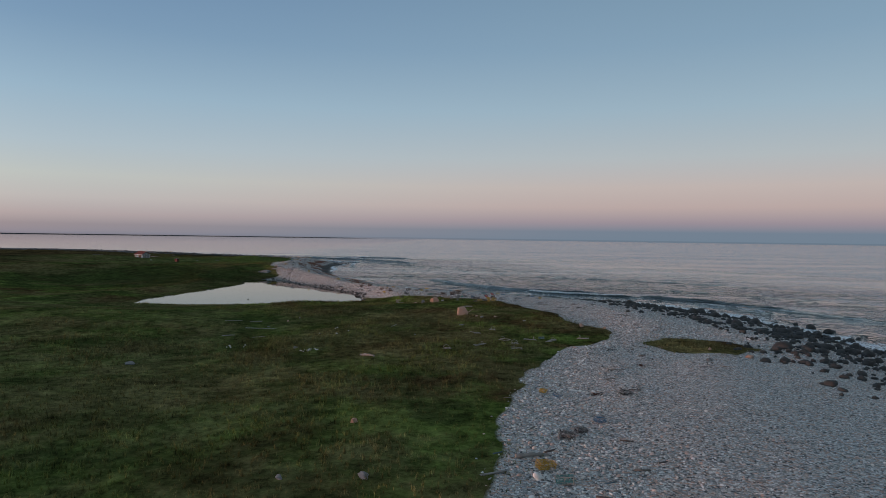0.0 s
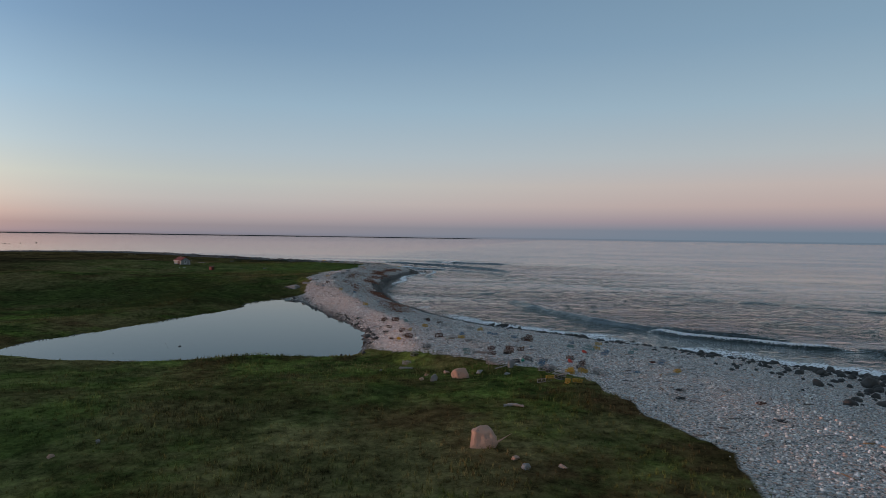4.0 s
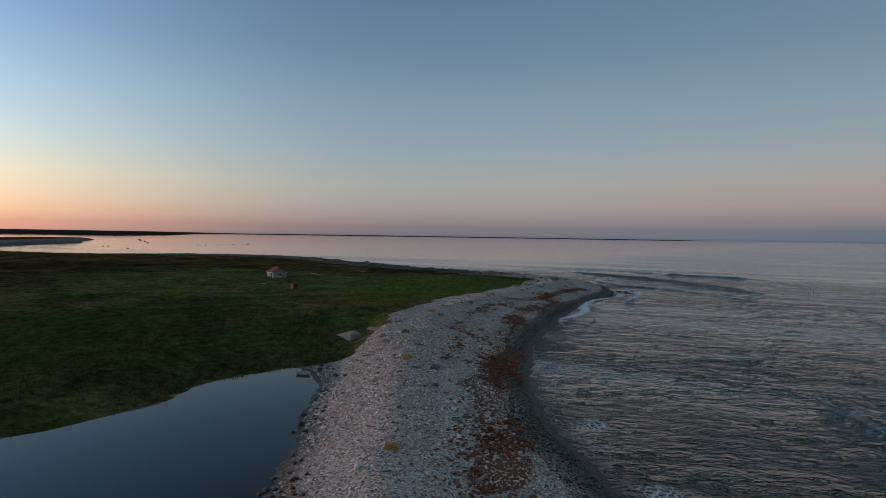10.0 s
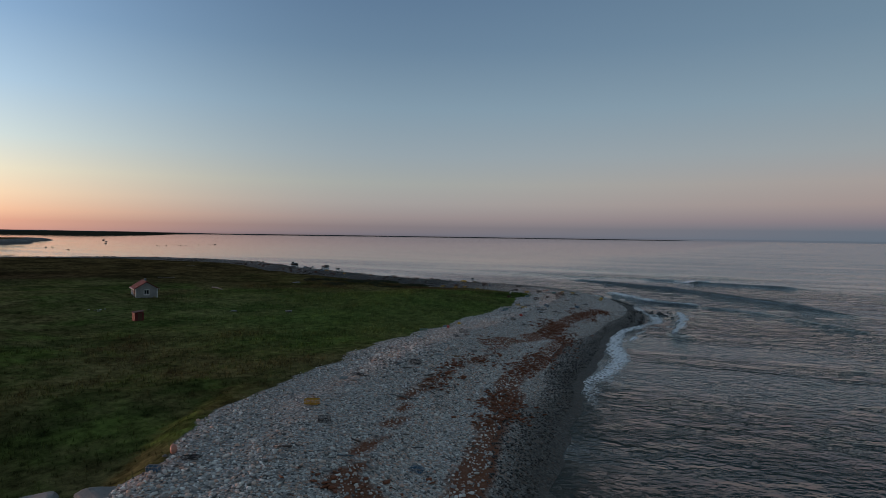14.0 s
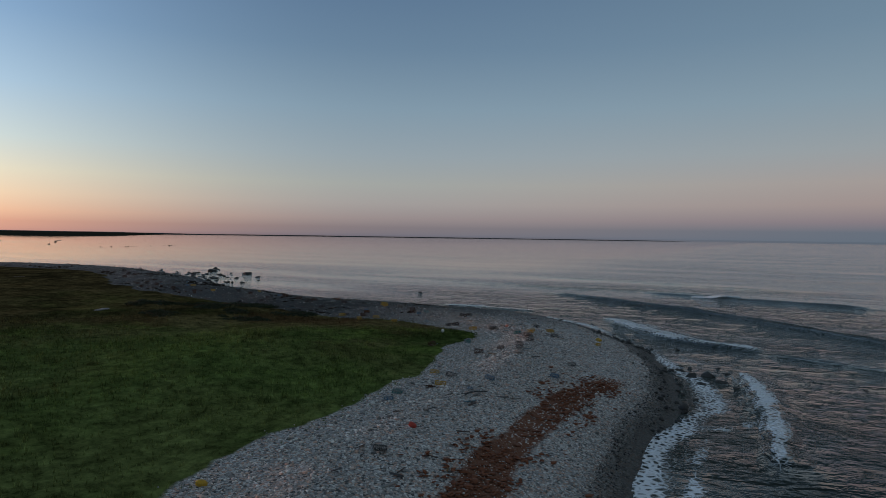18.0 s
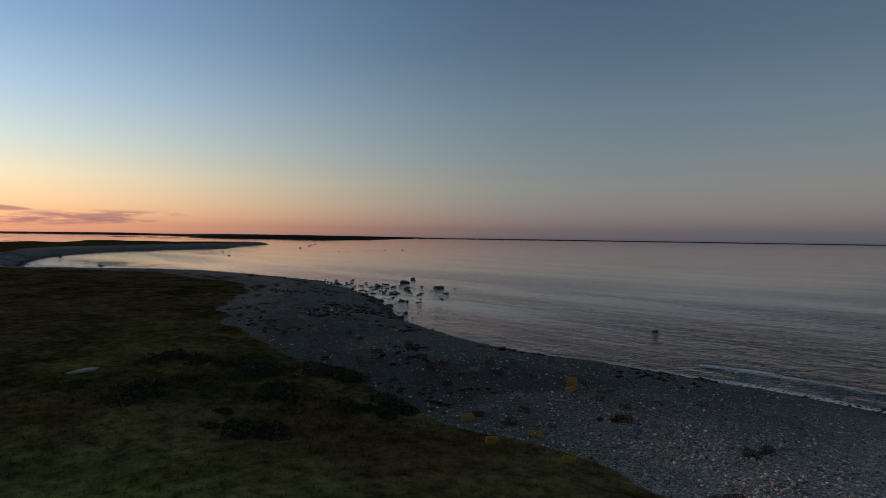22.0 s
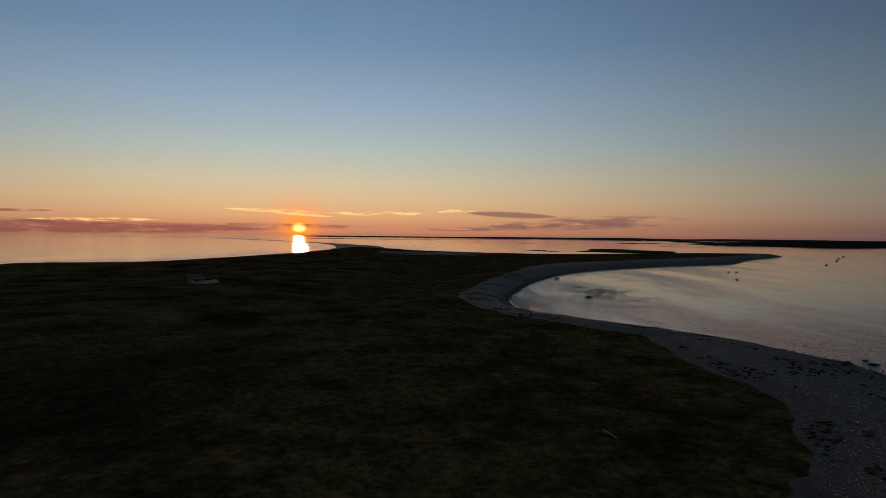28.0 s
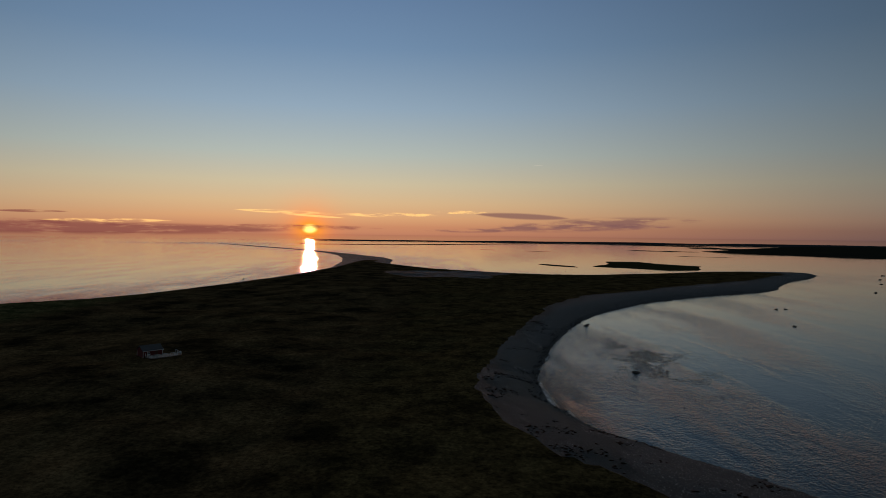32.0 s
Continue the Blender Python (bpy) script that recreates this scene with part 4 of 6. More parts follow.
def cottage(name, x, y, turn, long, wide, eave, ridge, wall_mat, roof_mat, label):
    h = thing(name, pose(x, y, rest(x, y, -0.15), 0, 0, turn), label, "house")
    part("wall", gable_wall(wide, eave, ridge, 0.16, (0.0, eave * 0.62, 0.75, 0.8)), wall_mat, h, m=pose(long / 2 - 0.08, 0, 0))
    part("wall", gable_wall(wide, eave, ridge, 0.16), wall_mat, h, m=pose(-long / 2 + 0.08, 0, 0))
    for s in (-1, 1):
        side = box(bmesh.new(), (long - 0.32, 0.16, eave), (0, s * (wide / 2 - 0.08), eave / 2))
        part("wall", side, wall_mat, h)
        slope = math.hypot(wide / 2 + 0.3, (ridge - eave) * (wide / 2 + 0.3) / (wide / 2))
        tip = math.degrees(math.atan2(ridge - eave, wide / 2))
        rf = part("roof", box(bmesh.new(), (long + 0.5, slope, 0.1), (0, 0, 0), bevel=0.02), roof_mat, h,
                  m=pose(0, s * (wide / 4 + 0.15), (ridge + eave) / 2 + 0.1 - 0.15 * (ridge - eave) / (wide / 2), -s * tip, 0, 0))
        part("fascia", box(bmesh.new(), (long + 0.52, 0.05, 0.16), (0, s * slope / 2, -0.04)), WHITE_PAINT, rf)
        for e in (-1, 1):
            part("corner_board", box(bmesh.new(), (0.12, 0.12, eave), (e * (long / 2 - 0.02), s * (wide / 2 - 0.02), eave / 2)), WHITE_PAINT, h)
    part("ridge_cap", box(bmesh.new(), (long + 0.52, 0.22, 0.06), (0, 0, ridge + 0.14), bevel=0.02), roof_mat, h)
    window(h, pose(long / 2 - 0.06, 0, eave * 0.62), 0.75, 0.8)
    d = part("door", box(bmesh.new(), (0.8, 0.06, min(1.85, eave - 0.1)), (long * 0.2, -wide / 2 - 0.03, min(1.85, eave - 0.1) / 2 + 0.05), bevel=0.01), RUST_WOOD, h, "brown plank door")
    part("door_handle", box(bmesh.new(), (0.04, 0.08, 0.12), (long * 0.2 + 0.32, -wide / 2 - 0.09, 1.0), bevel=0.01), GREY_ROOF, d)
    window(h, pose(-long * 0.22, -wide / 2 - 0.02, eave * 0.6, 0, 0, -90), 0.7, 0.75)
    return h


COTTAGE = cottage("cottage", -121.5, 261.0, -28.5, 4.4, 3.3, 1.6, 2.6, WHITE_WALL, RED_ROOF, "small weathered white cottage with a red roof on the turf")
CABIN = cottage("cabin", -374.0, 219.5, 138.0, 6.0, 4.4, 2.1, 3.4, RED_WALL, GREY_ROOF, "small red wooden cabin with a grey roof and white deck")
part("chimney", box(bmesh.new(), (0.36, 0.36, 0.7), (-1.2, 0.3, 2.7), bevel=0.03), GREY_ROCK, COTTAGE, "short grey chimney")


def deck(h):
    """A boarded deck with a white rail in front of the cabin."""
    d = part("deck", box(bmesh.new(), (9.5, 4.2, 0.2), (2.2, -4.8, 0.35), bevel=0.02), GREY_WOOD, h, "grey boarded deck")
    for x0, y0, x1, y1 in ((-2.5, -6.85, 6.9, -6.85), (6.9, -6.85, 6.9, -2.8), (-2.5, -6.85, -2.5, -2.8)):
        n = max(2, int(math.hypot(x1 - x0, y1 - y0) / 1.1))
        for i in range(n + 1):
            u = i / n
            part("post", box(bmesh.new(), (0.09, 0.09, 1.0), (x0 + (x1 - x0) * u, y0 + (y1 - y0) * u, 0.93)), WHITE_PAINT, d)
        for z in (0.75, 1.05, 1.4):
            part("rail", rod(bmesh.new(), (x0, y0, z), (x1, y1, z), 0.06), WHITE_PAINT, d)


deck(CABIN)


def shed(x, y, turn):
    s = thing("shed", pose(x, y, rest(x, y, -0.05), 0, 0, turn) @ Matrix.Scale(0.72, 4), "small red wooden shed with an orange lean-to roof", "shed")
    for n, (dx, dy, lx, ly) in enumerate(((0.75, 0, 0.08, 1.5), (-0.75, 0, 0.08, 1.5), (0, 0.71, 1.42, 0.08), (0, -0.71, 1.42, 0.08))):
        part("wall", box(bmesh.new(), (lx, ly, 1.55), (dx, dy, 0.775)), RED_WALL, s)
    part("roof", box(bmesh.new(), (2.0, 1.9, 0.08), (0, 0, 1.66), (7, 0, 0), 0.015), plain("orange_roof_boards", (0.1, 0.042, 0.026), 0.8, 0, 2.0, (0.12, 0.05, 0.035), 0.5), s)
    d = part("door", box(bmesh.new(), (0.05, 0.7, 1.35), (0.815, 0.1, 0.72), bevel=0.01), RUST_WOOD, s, "dark plank door")
    part("door_handle", box(bmesh.new(), (0.07, 0.03, 0.1), (0.86, -0.16, 0.75)), GREY_ROOF, d)


shed(-100.5, 244.0, -20)

# ---------------------------------------------------------------- boulders and rocks
BOULDERS = [(3.0, 97.0, 2.2, 1.0, 0), (-3.3, 113.8, 1.3, 0.8, 1), (-5.6, 41.5, 0.75, 0.75, 0), (-3.8, 32.0, 0.95, 0.4, 1), (-30.5, 63.0, 1.5, 0.35, 1), (-1.4, 115.6, 2.0, 1.15, 0), (3.0, 119.9, 1.5, 0.9, 1),
            (0.1, 118.4, 1.2, 0.5, 1), (-10.4, 121.2, 0.6, 0.7, 1), (32.7, 68.3, 1.1, 0.7, 0), (27.0, 64.9, 0.9, 0.6, 1), (-5.0, 117.7, 0.9, 0.5, 0), (-8.0, 32.0, 0.7, 0.4, 1)]
BOULDERS += [(-3.3, 119.5, 0.8, 0.8, 0), (2.6, 87.1, 0.9, 0.3, 1), (5.1, 95.0, 0.7, 0.6, 0), (5.8, 93.7, 0.8, 0.6, 1), (7.8, 94.1, 0.7, 0.5, 0), (11.5, 90.1, 0.8, 0.4, 1), (4.4, 80.8, 0.9, 0.35, 1), (-21.7, 91.0, 0.6, 0.6, 0), (-20.7, 93.5, 0.6, 0.7, 1), (-23.2, 86.4, 0.5, 0.5, 1), (18.8, 86.4, 0.9, 0.8, 0), (-3.3, 79.7, 0.4, 0.5, 1), (-16.3, 72.0, 0.9, 0.5, 1)]
BOULDERS_NORTH = [(-56.6, 205.6, 5.4, 0.3, 1), (-53.4, 206.8, 3.0, 0.3, 1), (2.8, 116.9, 0.8, 0.5, 1), (-4.7, 114.6, 0.9, 0.45, 0), (-127.4, 306.1, 3.0, 0.1, 1), (-91.7, 262.8, 2.2, 0.25, 1),
                  (-98.0, 258.0, 1.2, 0.4, 1), (30.0, 72.0, 0.7, 0.7, 0), (21.5, 85.0, 0.8, 0.6, 0), (19.0, 88.0, 0.6, 0.7, 0)]
for k, (x, y, size, tall, grey) in enumerate(BOULDERS + BOULDERS_NORTH):
    b = part("boulder", cleft(k + 20, 3 if size > 1.8 else 2, 1.0, 17 if size > 3 else 15), GREY_ROCK if grey else GRANITE, m=pose(x, y, rest(x, y, size * tall * 0.1), 0, 0, 40 * k) @ Matrix.Diagonal((size, size * 0.8, size * tall, 1)))
    tagged(b, ("large " if size > 1.8 else "") + ("grey granite boulder half sunk in the turf" if grey else "pinkish granite boulder half sunk in the turf"), "boulder")

ROCK_SHAPES = [bpy.data.meshes.new("wet_rock") for _ in range(6)]
for k, me in enumerate(ROCK_SHAPES):
    bm = cleft(60 + k, 1, 0.75)
    bm.to_mesh(me)
    bm.free()
    me.materials.append(WET_ROCK)


def wet_rock(x, y, size, z=None, label="wet black rock standing in shallow sea water", group="rocks off the shore", low=0.65):
    me = random.choice(ROCK_SHAPES)
    o = new("wet_rock", me)
    base = rest(x, y, size * 0.12) if z is None else z
    o.matrix_basis = pose(x, y, base, random.uniform(-15, 15), random.uniform(-15, 15), random.uniform(0, 360)) @ Matrix.Diagonal((size, size * random.uniform(0.6, 1), size * low * random.uniform(0.75, 1.3), 1))
    tagged(o, label, "rock", group)


OFF = [(-242, 438, 2.5), (-121, 389, 1.8), (-205, 417.5, 3.4), (-229, 423, 4.6), (-49, 318, 2.0), (-54, 344, 1.0), (-381, 373, 3.2), (-489, 379, 3.5), (-499, 377, 2.5), (-494, 381, 2.0), (-575, 513, 3.5),
       (-576, 519, 3.0), (-496, 483, 2.2), (-502, 486, 1.2), (-817, 736, 4.0), (-712, 662, 3.0), (-212, 411, 1.5), (-213, 417, 1.2), (-976, 842, 6.0), (-892, 783, 5.0), (-760, 603, 5.0), (-208, 418, 2.0),
       (-778, 117, 2.5), (-236, 433, 2.0), (-220, 414, 1.4), (-2.2, 164.8, 3.3), (-4.3, 165.6, 2.2), (-0.6, 164.0, 1.0)]
for x, y, size in OFF:
    wet_rock(x, y, size * 1.3, -size * 0.03, low=0.5)
for k in range(26):
    u = k / 25
    wet_rock(-585 - 25 * u + random.uniform(-8, 8), 628 + 116 * u, random.uniform(1.0, 3.2), -0.25, "low wet black reef rock awash in the bay", "reef in the bay")
for k in range(150):
    u = random.random()
    x, y = -252 + 66 * u + random.gauss(0, 5), 400 + 7 * math.sin(3 * u) - 12 * u * u + random.gauss(0, 7)
    if shore(x, y) < 5:
        wet_rock(x, y, random.uniform(0.8, 3.0) * (1.4 if k % 9 == 0 else 1.0), max(-0.05, rest(x, y)), low=0.4)
for x, y, size in ((-49.5, 317.5, 2.2), (-47.6, 318.6, 2.6), (-46.4, 316.0, 2.0), (-48.4, 314.6, 1.7), (-46.0, 320.5, 1.9), (-50.6, 320.2, 1.6), (-44.9, 314.2, 1.3), (-49.8, 322.6, 1.5), (-47.2, 323.4, 1.4)):
    wet_rock(x, y, size, -0.05, "flat wet black ledge rock awash in the surf", low=0.45)
POND_ROCKS = [(-39.8, 132.0, 1.4), (-27.2, 130.6, 0.9), (-42.6, 133.5, 0.9), (-30.2, 129.0, 0.5), (-31.0, 157.9, 0.5), (-25.2, 155.4, 0.6), (-54.8, 140.5, 0.5), (-40.9, 128.9, 0.5), (-41.0, 131.4, 0.7),
              (-35.5, 128.5, 0.4), (-26.0, 131.5, 0.4), (-44.5, 126.0, 0.5)]
for x, y, size in POND_ROCKS:
    wet_rock(x, y, size * 0.8, POND_LEVEL - size * 0.12, "dark rock standing in the still pond", "rocks in the pond")


# ---------------------------------------------------------------- many stones, grass and weed
def scattered(name, base, faces, where, sizes, turn3, mat, label, squash=None, parent=None):
    """Copies of small base shapes joined into one object of stuff. where: x, y, z rows; base: shapes as (k, v, 3)."""
    n = len(where)
    rng = np.random.default_rng(len(name) + n)
    pick = rng.integers(0, len(base), n)
    co = base[pick] * sizes[:, None, None]
    if squash is not None:
        co = co * squash[:, None, :]
    a = rng.uniform(0, 2 * math.pi, n)
    c, s = np.cos(a)[:, None], np.sin(a)[:, None]
    if turn3:
        b = rng.normal(0, 0.35, n)
        cb, sb = np.cos(b)[:, None], np.sin(b)[:, None]
        co[..., 1], co[..., 2] = co[..., 1] * cb - co[..., 2] * sb, co[..., 1] * sb + co[..., 2] * cb
    co[..., 0], co[..., 1] = co[..., 0] * c - co[..., 1] * s, co[..., 0] * s + co[..., 1] * c
    co = co + where[:, None, :]
    v = base.shape[1]
    f = (faces[None] + (np.arange(n) * v)[:, None, None]).reshape(-1, faces.shape[1])
    me = mesh_of(name, co.reshape(-1, 3), f)
    me.materials.append(mat)
    o = new(name, me)
    return tagged(o, label, kind="stuff")


def ball(subdivisions, count, jitter, seed):
    bm = bmesh.new()
    bmesh.ops.create_icosphere(bm, subdivisions=subdivisions, radius=0.5)
    v = np.array([p.co[:] for p in bm.verts])
    f = np.array([[p.index for p in q.verts] for q in bm.faces])
    bm.free()
    rng = np.random.default_rng(seed)
    return np.stack([v * (1 + rng.normal(0, jitter, (len(v), 1))) * rng.uniform(0.8, 1.2, (1, 3)) for _ in range(count)]), f


TRACK = np.array([(0, 0), (6, 45), (6.5, 86), (-1.4, 125), (-12, 152), (-24, 177), (-34, 213), (-46, 259), (-58, 282), (-74, 299), (-100, 312)], float)


def from_track(x, y):
    best = np.full(x.shape, 1e9)
    for (ax, ay), (bx, by) in zip(TRACK[:-1], TRACK[1:]):
        dx, dy = bx - ax, by - ay
        u = np.clip(((x - ax) * dx + (y - ay) * dy) / (dx * dx + dy * dy), 0, 1)
        best = np.minimum(best, np.hypot(x - ax - u * dx, y - ay - u * dy))
    return best


rng = np.random.default_rng(5)
N = 3400000
px, py = rng.uniform(-200, 70, N), rng.uniform(14, 400, N)
rough_in = np.interp(py, [14, 60, 120, 165, 200, 240, 310, 330, 400], [-4, 2, -8, -35, -62, -72, -84, -205, -205]) < px
px, py = px[rough_in], py[rough_in]
N = len(px)
near = from_track(px, py)
keep = rng.random(N) < np.clip(27 / np.maximum(near, 16), 0, 1) ** 1.9 * 0.6
px, py, near = px[keep], py[keep], near[keep]
pz, pd, pg, pp = height_at(px, py, True)
BALLS, BALL_FACES = ball(1, 8, 0.09, 3)
on_beach = (pd > 0.6) & (pg < -0.5 + rng.normal(0, 0.45, len(pg))) & (pp < -0.2)
bx, by, bz = px[on_beach], py[on_beach], pz[on_beach]
size = np.exp(rng.normal(math.log(0.125), 0.4, len(bx))).clip(0.07, 0.34) * (1 + 0.25 * step(60, 140, from_track(bx, by)))
ridge = rough(bx, by, 14, 81, 2)
size = size * (0.85 + 0.4 * ridge) * (1 - 0.4 * step(9, 20, bx) * step(78, 62, by))
flatten = np.stack([rng.uniform(0.8, 1.3, len(bx)), rng.uniform(0.7, 1.1, len(bx)), rng.uniform(0.45, 0.8, len(bx))], 1)
spots = np.stack([bx, by, bz + size * 0.12], 1)
damp = pd[on_beach] < 3.4 + 0.4 * step(307, 320, by) * step(-100, -80, bx) - 1.4 * step(265, 280, by) * step(352, 342, by) + 0.6 * step(205, 225, by) * step(275, 262, by) + rough(bx, by, 12, 33, 2) * 1.4 - 2.2 * step(-85, -105, bx)
scattered("beach_shingle", BALLS, BALL_FACES, spots[~damp], size[~damp], True, STONE, "grey, white and pink shingle stones of the beach", flatten[~damp])
scattered("wet_shingle", BALLS, BALL_FACES, spots[damp], size[damp], True, wet_stone_material(), "dark wet shingle stones near the waterline", flatten[damp])

# dark stones along the water's edge
wx, wy = rng.uniform(-330, 70, 260000), rng.uniform(20, 420, 260000)
wx, wy = np.append(wx, rng.uniform(-520, -330, 60000)), np.append(wy, rng.uniform(325, 400, 60000))
wz, wd, wg, wp = height_at(wx, wy, True)
rocky = 0.35 + 0.65 * step(-30, 5, wx) * step(170, 150, wy)
cape = step(-262, -236, wx) * step(-138, -165, wx) * step(350, 362, wy)
calm_side = step(-85, -110, wx) * step(330, 345, wy)
point = step(-6, 8, wx) * step(166, 154, wy)
broad = step(8, 34, wx) * step(156, 128, wy)
shelf = step(306, 316, wy) * step(-100, -84, wx)
edge = np.exp(-((wd - 0.2 - 2.2 * point - 4.2 * broad + 1.5 * shelf) / (1.3 + 1.9 * point + 5.9 * broad + 1.6 * shelf)) ** 2) * np.maximum(point, np.maximum(0.55 * calm_side, 0.8 * step(286, 300, wy) * step(-95, -70, wx)))
edge = np.maximum(edge, 0.9 * cape * np.exp(-(((wd + 0.5) / 3.0) ** 2)))
edge = np.maximum(edge, 0.85 * step(-2.6, -0.4, wp) * step(0.8, 0.0, wp) * step(-60, -45, wx) * step(5, -2, wg))
take = rng.random(len(wx)) < edge * 0.75 * (0.4 + 0.6 * step(-0.3, 0.2, rough(wx, wy, 6, 83, 2)))
wx, wy, wz, wd = wx[take], wy[take], wz[take], wd[take]
size = np.exp(rng.normal(math.log(0.4), 0.42, len(wx))).clip(0.18, 1.2) * (1 + 0.5 * step(15, 30, wx) * step(150, 120, wy)) * (1 - 0.15 * step(-8, -20, wx) * step(210, 196, wy))
scattered("shore_stones", ball(2, 6, 0.12, 4)[0], ball(2, 1, 0, 4)[1], np.stack([wx, wy, np.maximum(wz, -0.25) + size * 0.1], 1), size, True, WET_ROCK, "dark wet stones along the water's edge",
          np.stack([rng.uniform(0.8, 1.3, len(wx)), rng.uniform(0.7, 1.1, len(wx)), rng.uniform(0.5, 0.8, len(wx))], 1))

# grass tufts
blades, bf = [], []
for k in range(6):
    r = np.random.default_rng(90 + k)
    v = []
    for b in range(7):
        a, lean, w, h = r.uniform(0, 6.28), r.uniform(0.1, 0.55), r.uniform(0.03, 0.06), r.uniform(0.55, 1.0)
        ox, oy = r.normal(0, 0.14, 2)
        v += [(ox - w * math.sin(a), oy + w * math.cos(a), -0.05), (ox + w * math.sin(a), oy - w * math.cos(a), -0.05), (ox + lean * math.cos(a), oy + lean * math.sin(a), h)]
    blades.append(v)
TUFTS, TUFT_FACES = np.array(blades), np.arange(21).reshape(7, 3)
N = 700000
tx, ty = rng.uniform(-210, 40, N), rng.uniform(14, 360, N)
near = from_track(tx, ty)
keep = rng.random(N) < np.clip(30 / np.maximum(near, 14), 0, 1) ** 1.5
tx, ty = tx[keep], ty[keep]
tz, td, tg, tp = height_at(tx, ty, True)
lush = 0.5 + 0.5 * rough(tx, ty, 9, 95, 3)
keep = (from_track(tx, ty) < 60) & (tx > -128) & (tg > rng.normal(0.0, 0.8, len(tg))) & (tp < -0.3) & (rng.random(len(tx)) < 0.25 + 0.75 * lush)
tx, ty, tz, lush, tg = tx[keep], ty[keep], tz[keep], lush[keep], tg[keep]
size = (0.2 + 0.42 * lush**2) * rng.uniform(0.7, 1.3, len(tx)) * (0.7 + 0.3 * step(0, 6, tg))
scattered("grass", TUFTS, TUFT_FACES, np.stack([tx, ty, tz], 1), size, False, GRASS_MAT, "dark green rough grass with rusty seed heads")

# seaweed strewn over the shingle
KELP = plain("dried_seaweed", (0.24, 0.085, 0.04), 0.8, 0, 3.0, (0.09, 0.032, 0.018), 0.7)
sx_, sy_ = rng.uniform(-75, 5, 200000), rng.uniform(150, 322, 200000)
sz_, sd_, sg_, sp_ = height_at(sx_, sy_, True)
take = (rng.random(len(sx_)) < weed_at(sx_, sy_, sd_) * 0.8 * step(-0.2, 0.3, rough(sx_, sy_, 5, 97, 3))) & (sg_ < -1) & (sd_ > 0.5)
sx_, sy_, sz_ = sx_[take], sy_[take], sz_[take]
size = rng.uniform(0.16, 0.42, len(sx_))
scattered("seaweed", ball(1, 6, 0.22, 6)[0], BALL_FACES, np.stack([sx_, sy_, sz_ + 0.085], 1), size, True, KELP, "reddish brown dried seaweed strewn in lines over the shingle",
          np.stack([rng.uniform(0.8, 1.6, len(sx_)), rng.uniform(0.5, 1.0, len(sx_)), rng.uniform(0.15, 0.35, len(sx_))], 1))

# dark wrack in clumps on the north beach
kx, ky = rng.uniform(-480, -90, 60000), rng.uniform(318, 400, 60000)
kz, kd, kg, kp = height_at(kx, ky, True)
take = (kd > 2) & (kg < -1) & (rng.random(len(kx)) < 0.5 * step(0.22, 0.5, rough(kx, ky, 6, 141, 2)))
kx, ky, kz = kx[take], ky[take], kz[take]
scattered("beach_wrack", ball(1, 6, 0.22, 6)[0], BALL_FACES, np.stack([kx, ky, kz + 0.04], 1), rng.uniform(0.25, 0.8, len(kx)), True, plain("dark_wrack", (0.03, 0.02, 0.013), 0.9, 0, 2.0, (0.05, 0.03, 0.018), 0.6, 0.1), "dark dried wrack in clumps on the shingle",
          np.stack([rng.uniform(0.8, 1.6, len(kx)), rng.uniform(0.5, 1.0, len(kx)), rng.uniform(0.2, 0.4, len(kx))], 1))

# weed floating in the bay
fx, fy = rng.normal(-405, 27, 6500), rng.normal(384, 9, 6500)
float_ok = (shore(fx, fy) < -2) & (rough(fx, fy, 9, 121, 3) > -0.05)
fx, fy = fx[float_ok], fy[float_ok]
size = rng.uniform(0.14, 0.5, len(fx))
scattered("floating_weed", ball(1, 6, 0.22, 6)[0], BALL_FACES, np.stack([fx, fy, np.full(len(fx), 0.03)], 1), size, False, plain("wet_weed", (0.014, 0.01, 0.006), 0.9, 0, 1.0, (0.03, 0.02, 0.01)), "dark weed floating on the calm bay",
          np.stack([rng.uniform(0.8, 2.0, len(fx)), rng.uniform(0.5, 1.0, len(fx)), np.full(len(fx), 0.09)], 1))


# broken laths and rope ends along the strand line
def litter_material():
    m, n = material("strand_litter")
    pick = n.t.nodes.new("ShaderNodeNewGeometry").outputs["Random Per Island"]
    col = n.ramp(pick, [(0.0, (0.32, 0.3, 0.27)), (0.3, (0.1, 0.055, 0.035)), (0.5, (0.045, 0.04, 0.038)), (0.68, (0.2, 0.16, 0.12)), (0.8, (0.34, 0.17, 0.05)), (0.88, (0.05, 0.16, 0.22)), (0.94, (0.5, 0.48, 0.44))], "CONSTANT")
    finish(n, Base_Color=n.mix(n.noise(14.0, 4), col, (0.08, 0.075, 0.07)), Roughness=0.85)
    return m


lx, ly = rng.uniform(-205, 30, 90000), rng.uniform(25, 385, 90000)
lz, ld, lg, lp = height_at(lx, ly, True)
line_ = np.exp(-(((lg + 7) / 5.5) ** 2)) * (0.25 + 0.75 * step(-0.1, 0.4, rough(lx, ly, 16, 131, 3)))
take = (rng.random(len(lx)) < line_ * 0.42) & (ld > 5) & (lg < 0.5) & (lp < -1)
lx, ly, lz = lx[take], ly[take], lz[take]
LATH = np.array([[(x, y, z) for x in (-0.5, 0.5) for y in (-0.05, 0.05) for z in (-0.025, 0.025)], [(x, y + 0.1 * x, z) for x in (-0.5, 0.5) for y in (-0.09, 0.07) for z in (-0.02, 0.02)]])
LATH_FACES = np.array([(0, 1, 3, 2), (4, 6, 7, 5), (0, 4, 5, 1), (2, 3, 7, 6), (0, 2, 6, 4), (1, 5, 7, 3)])
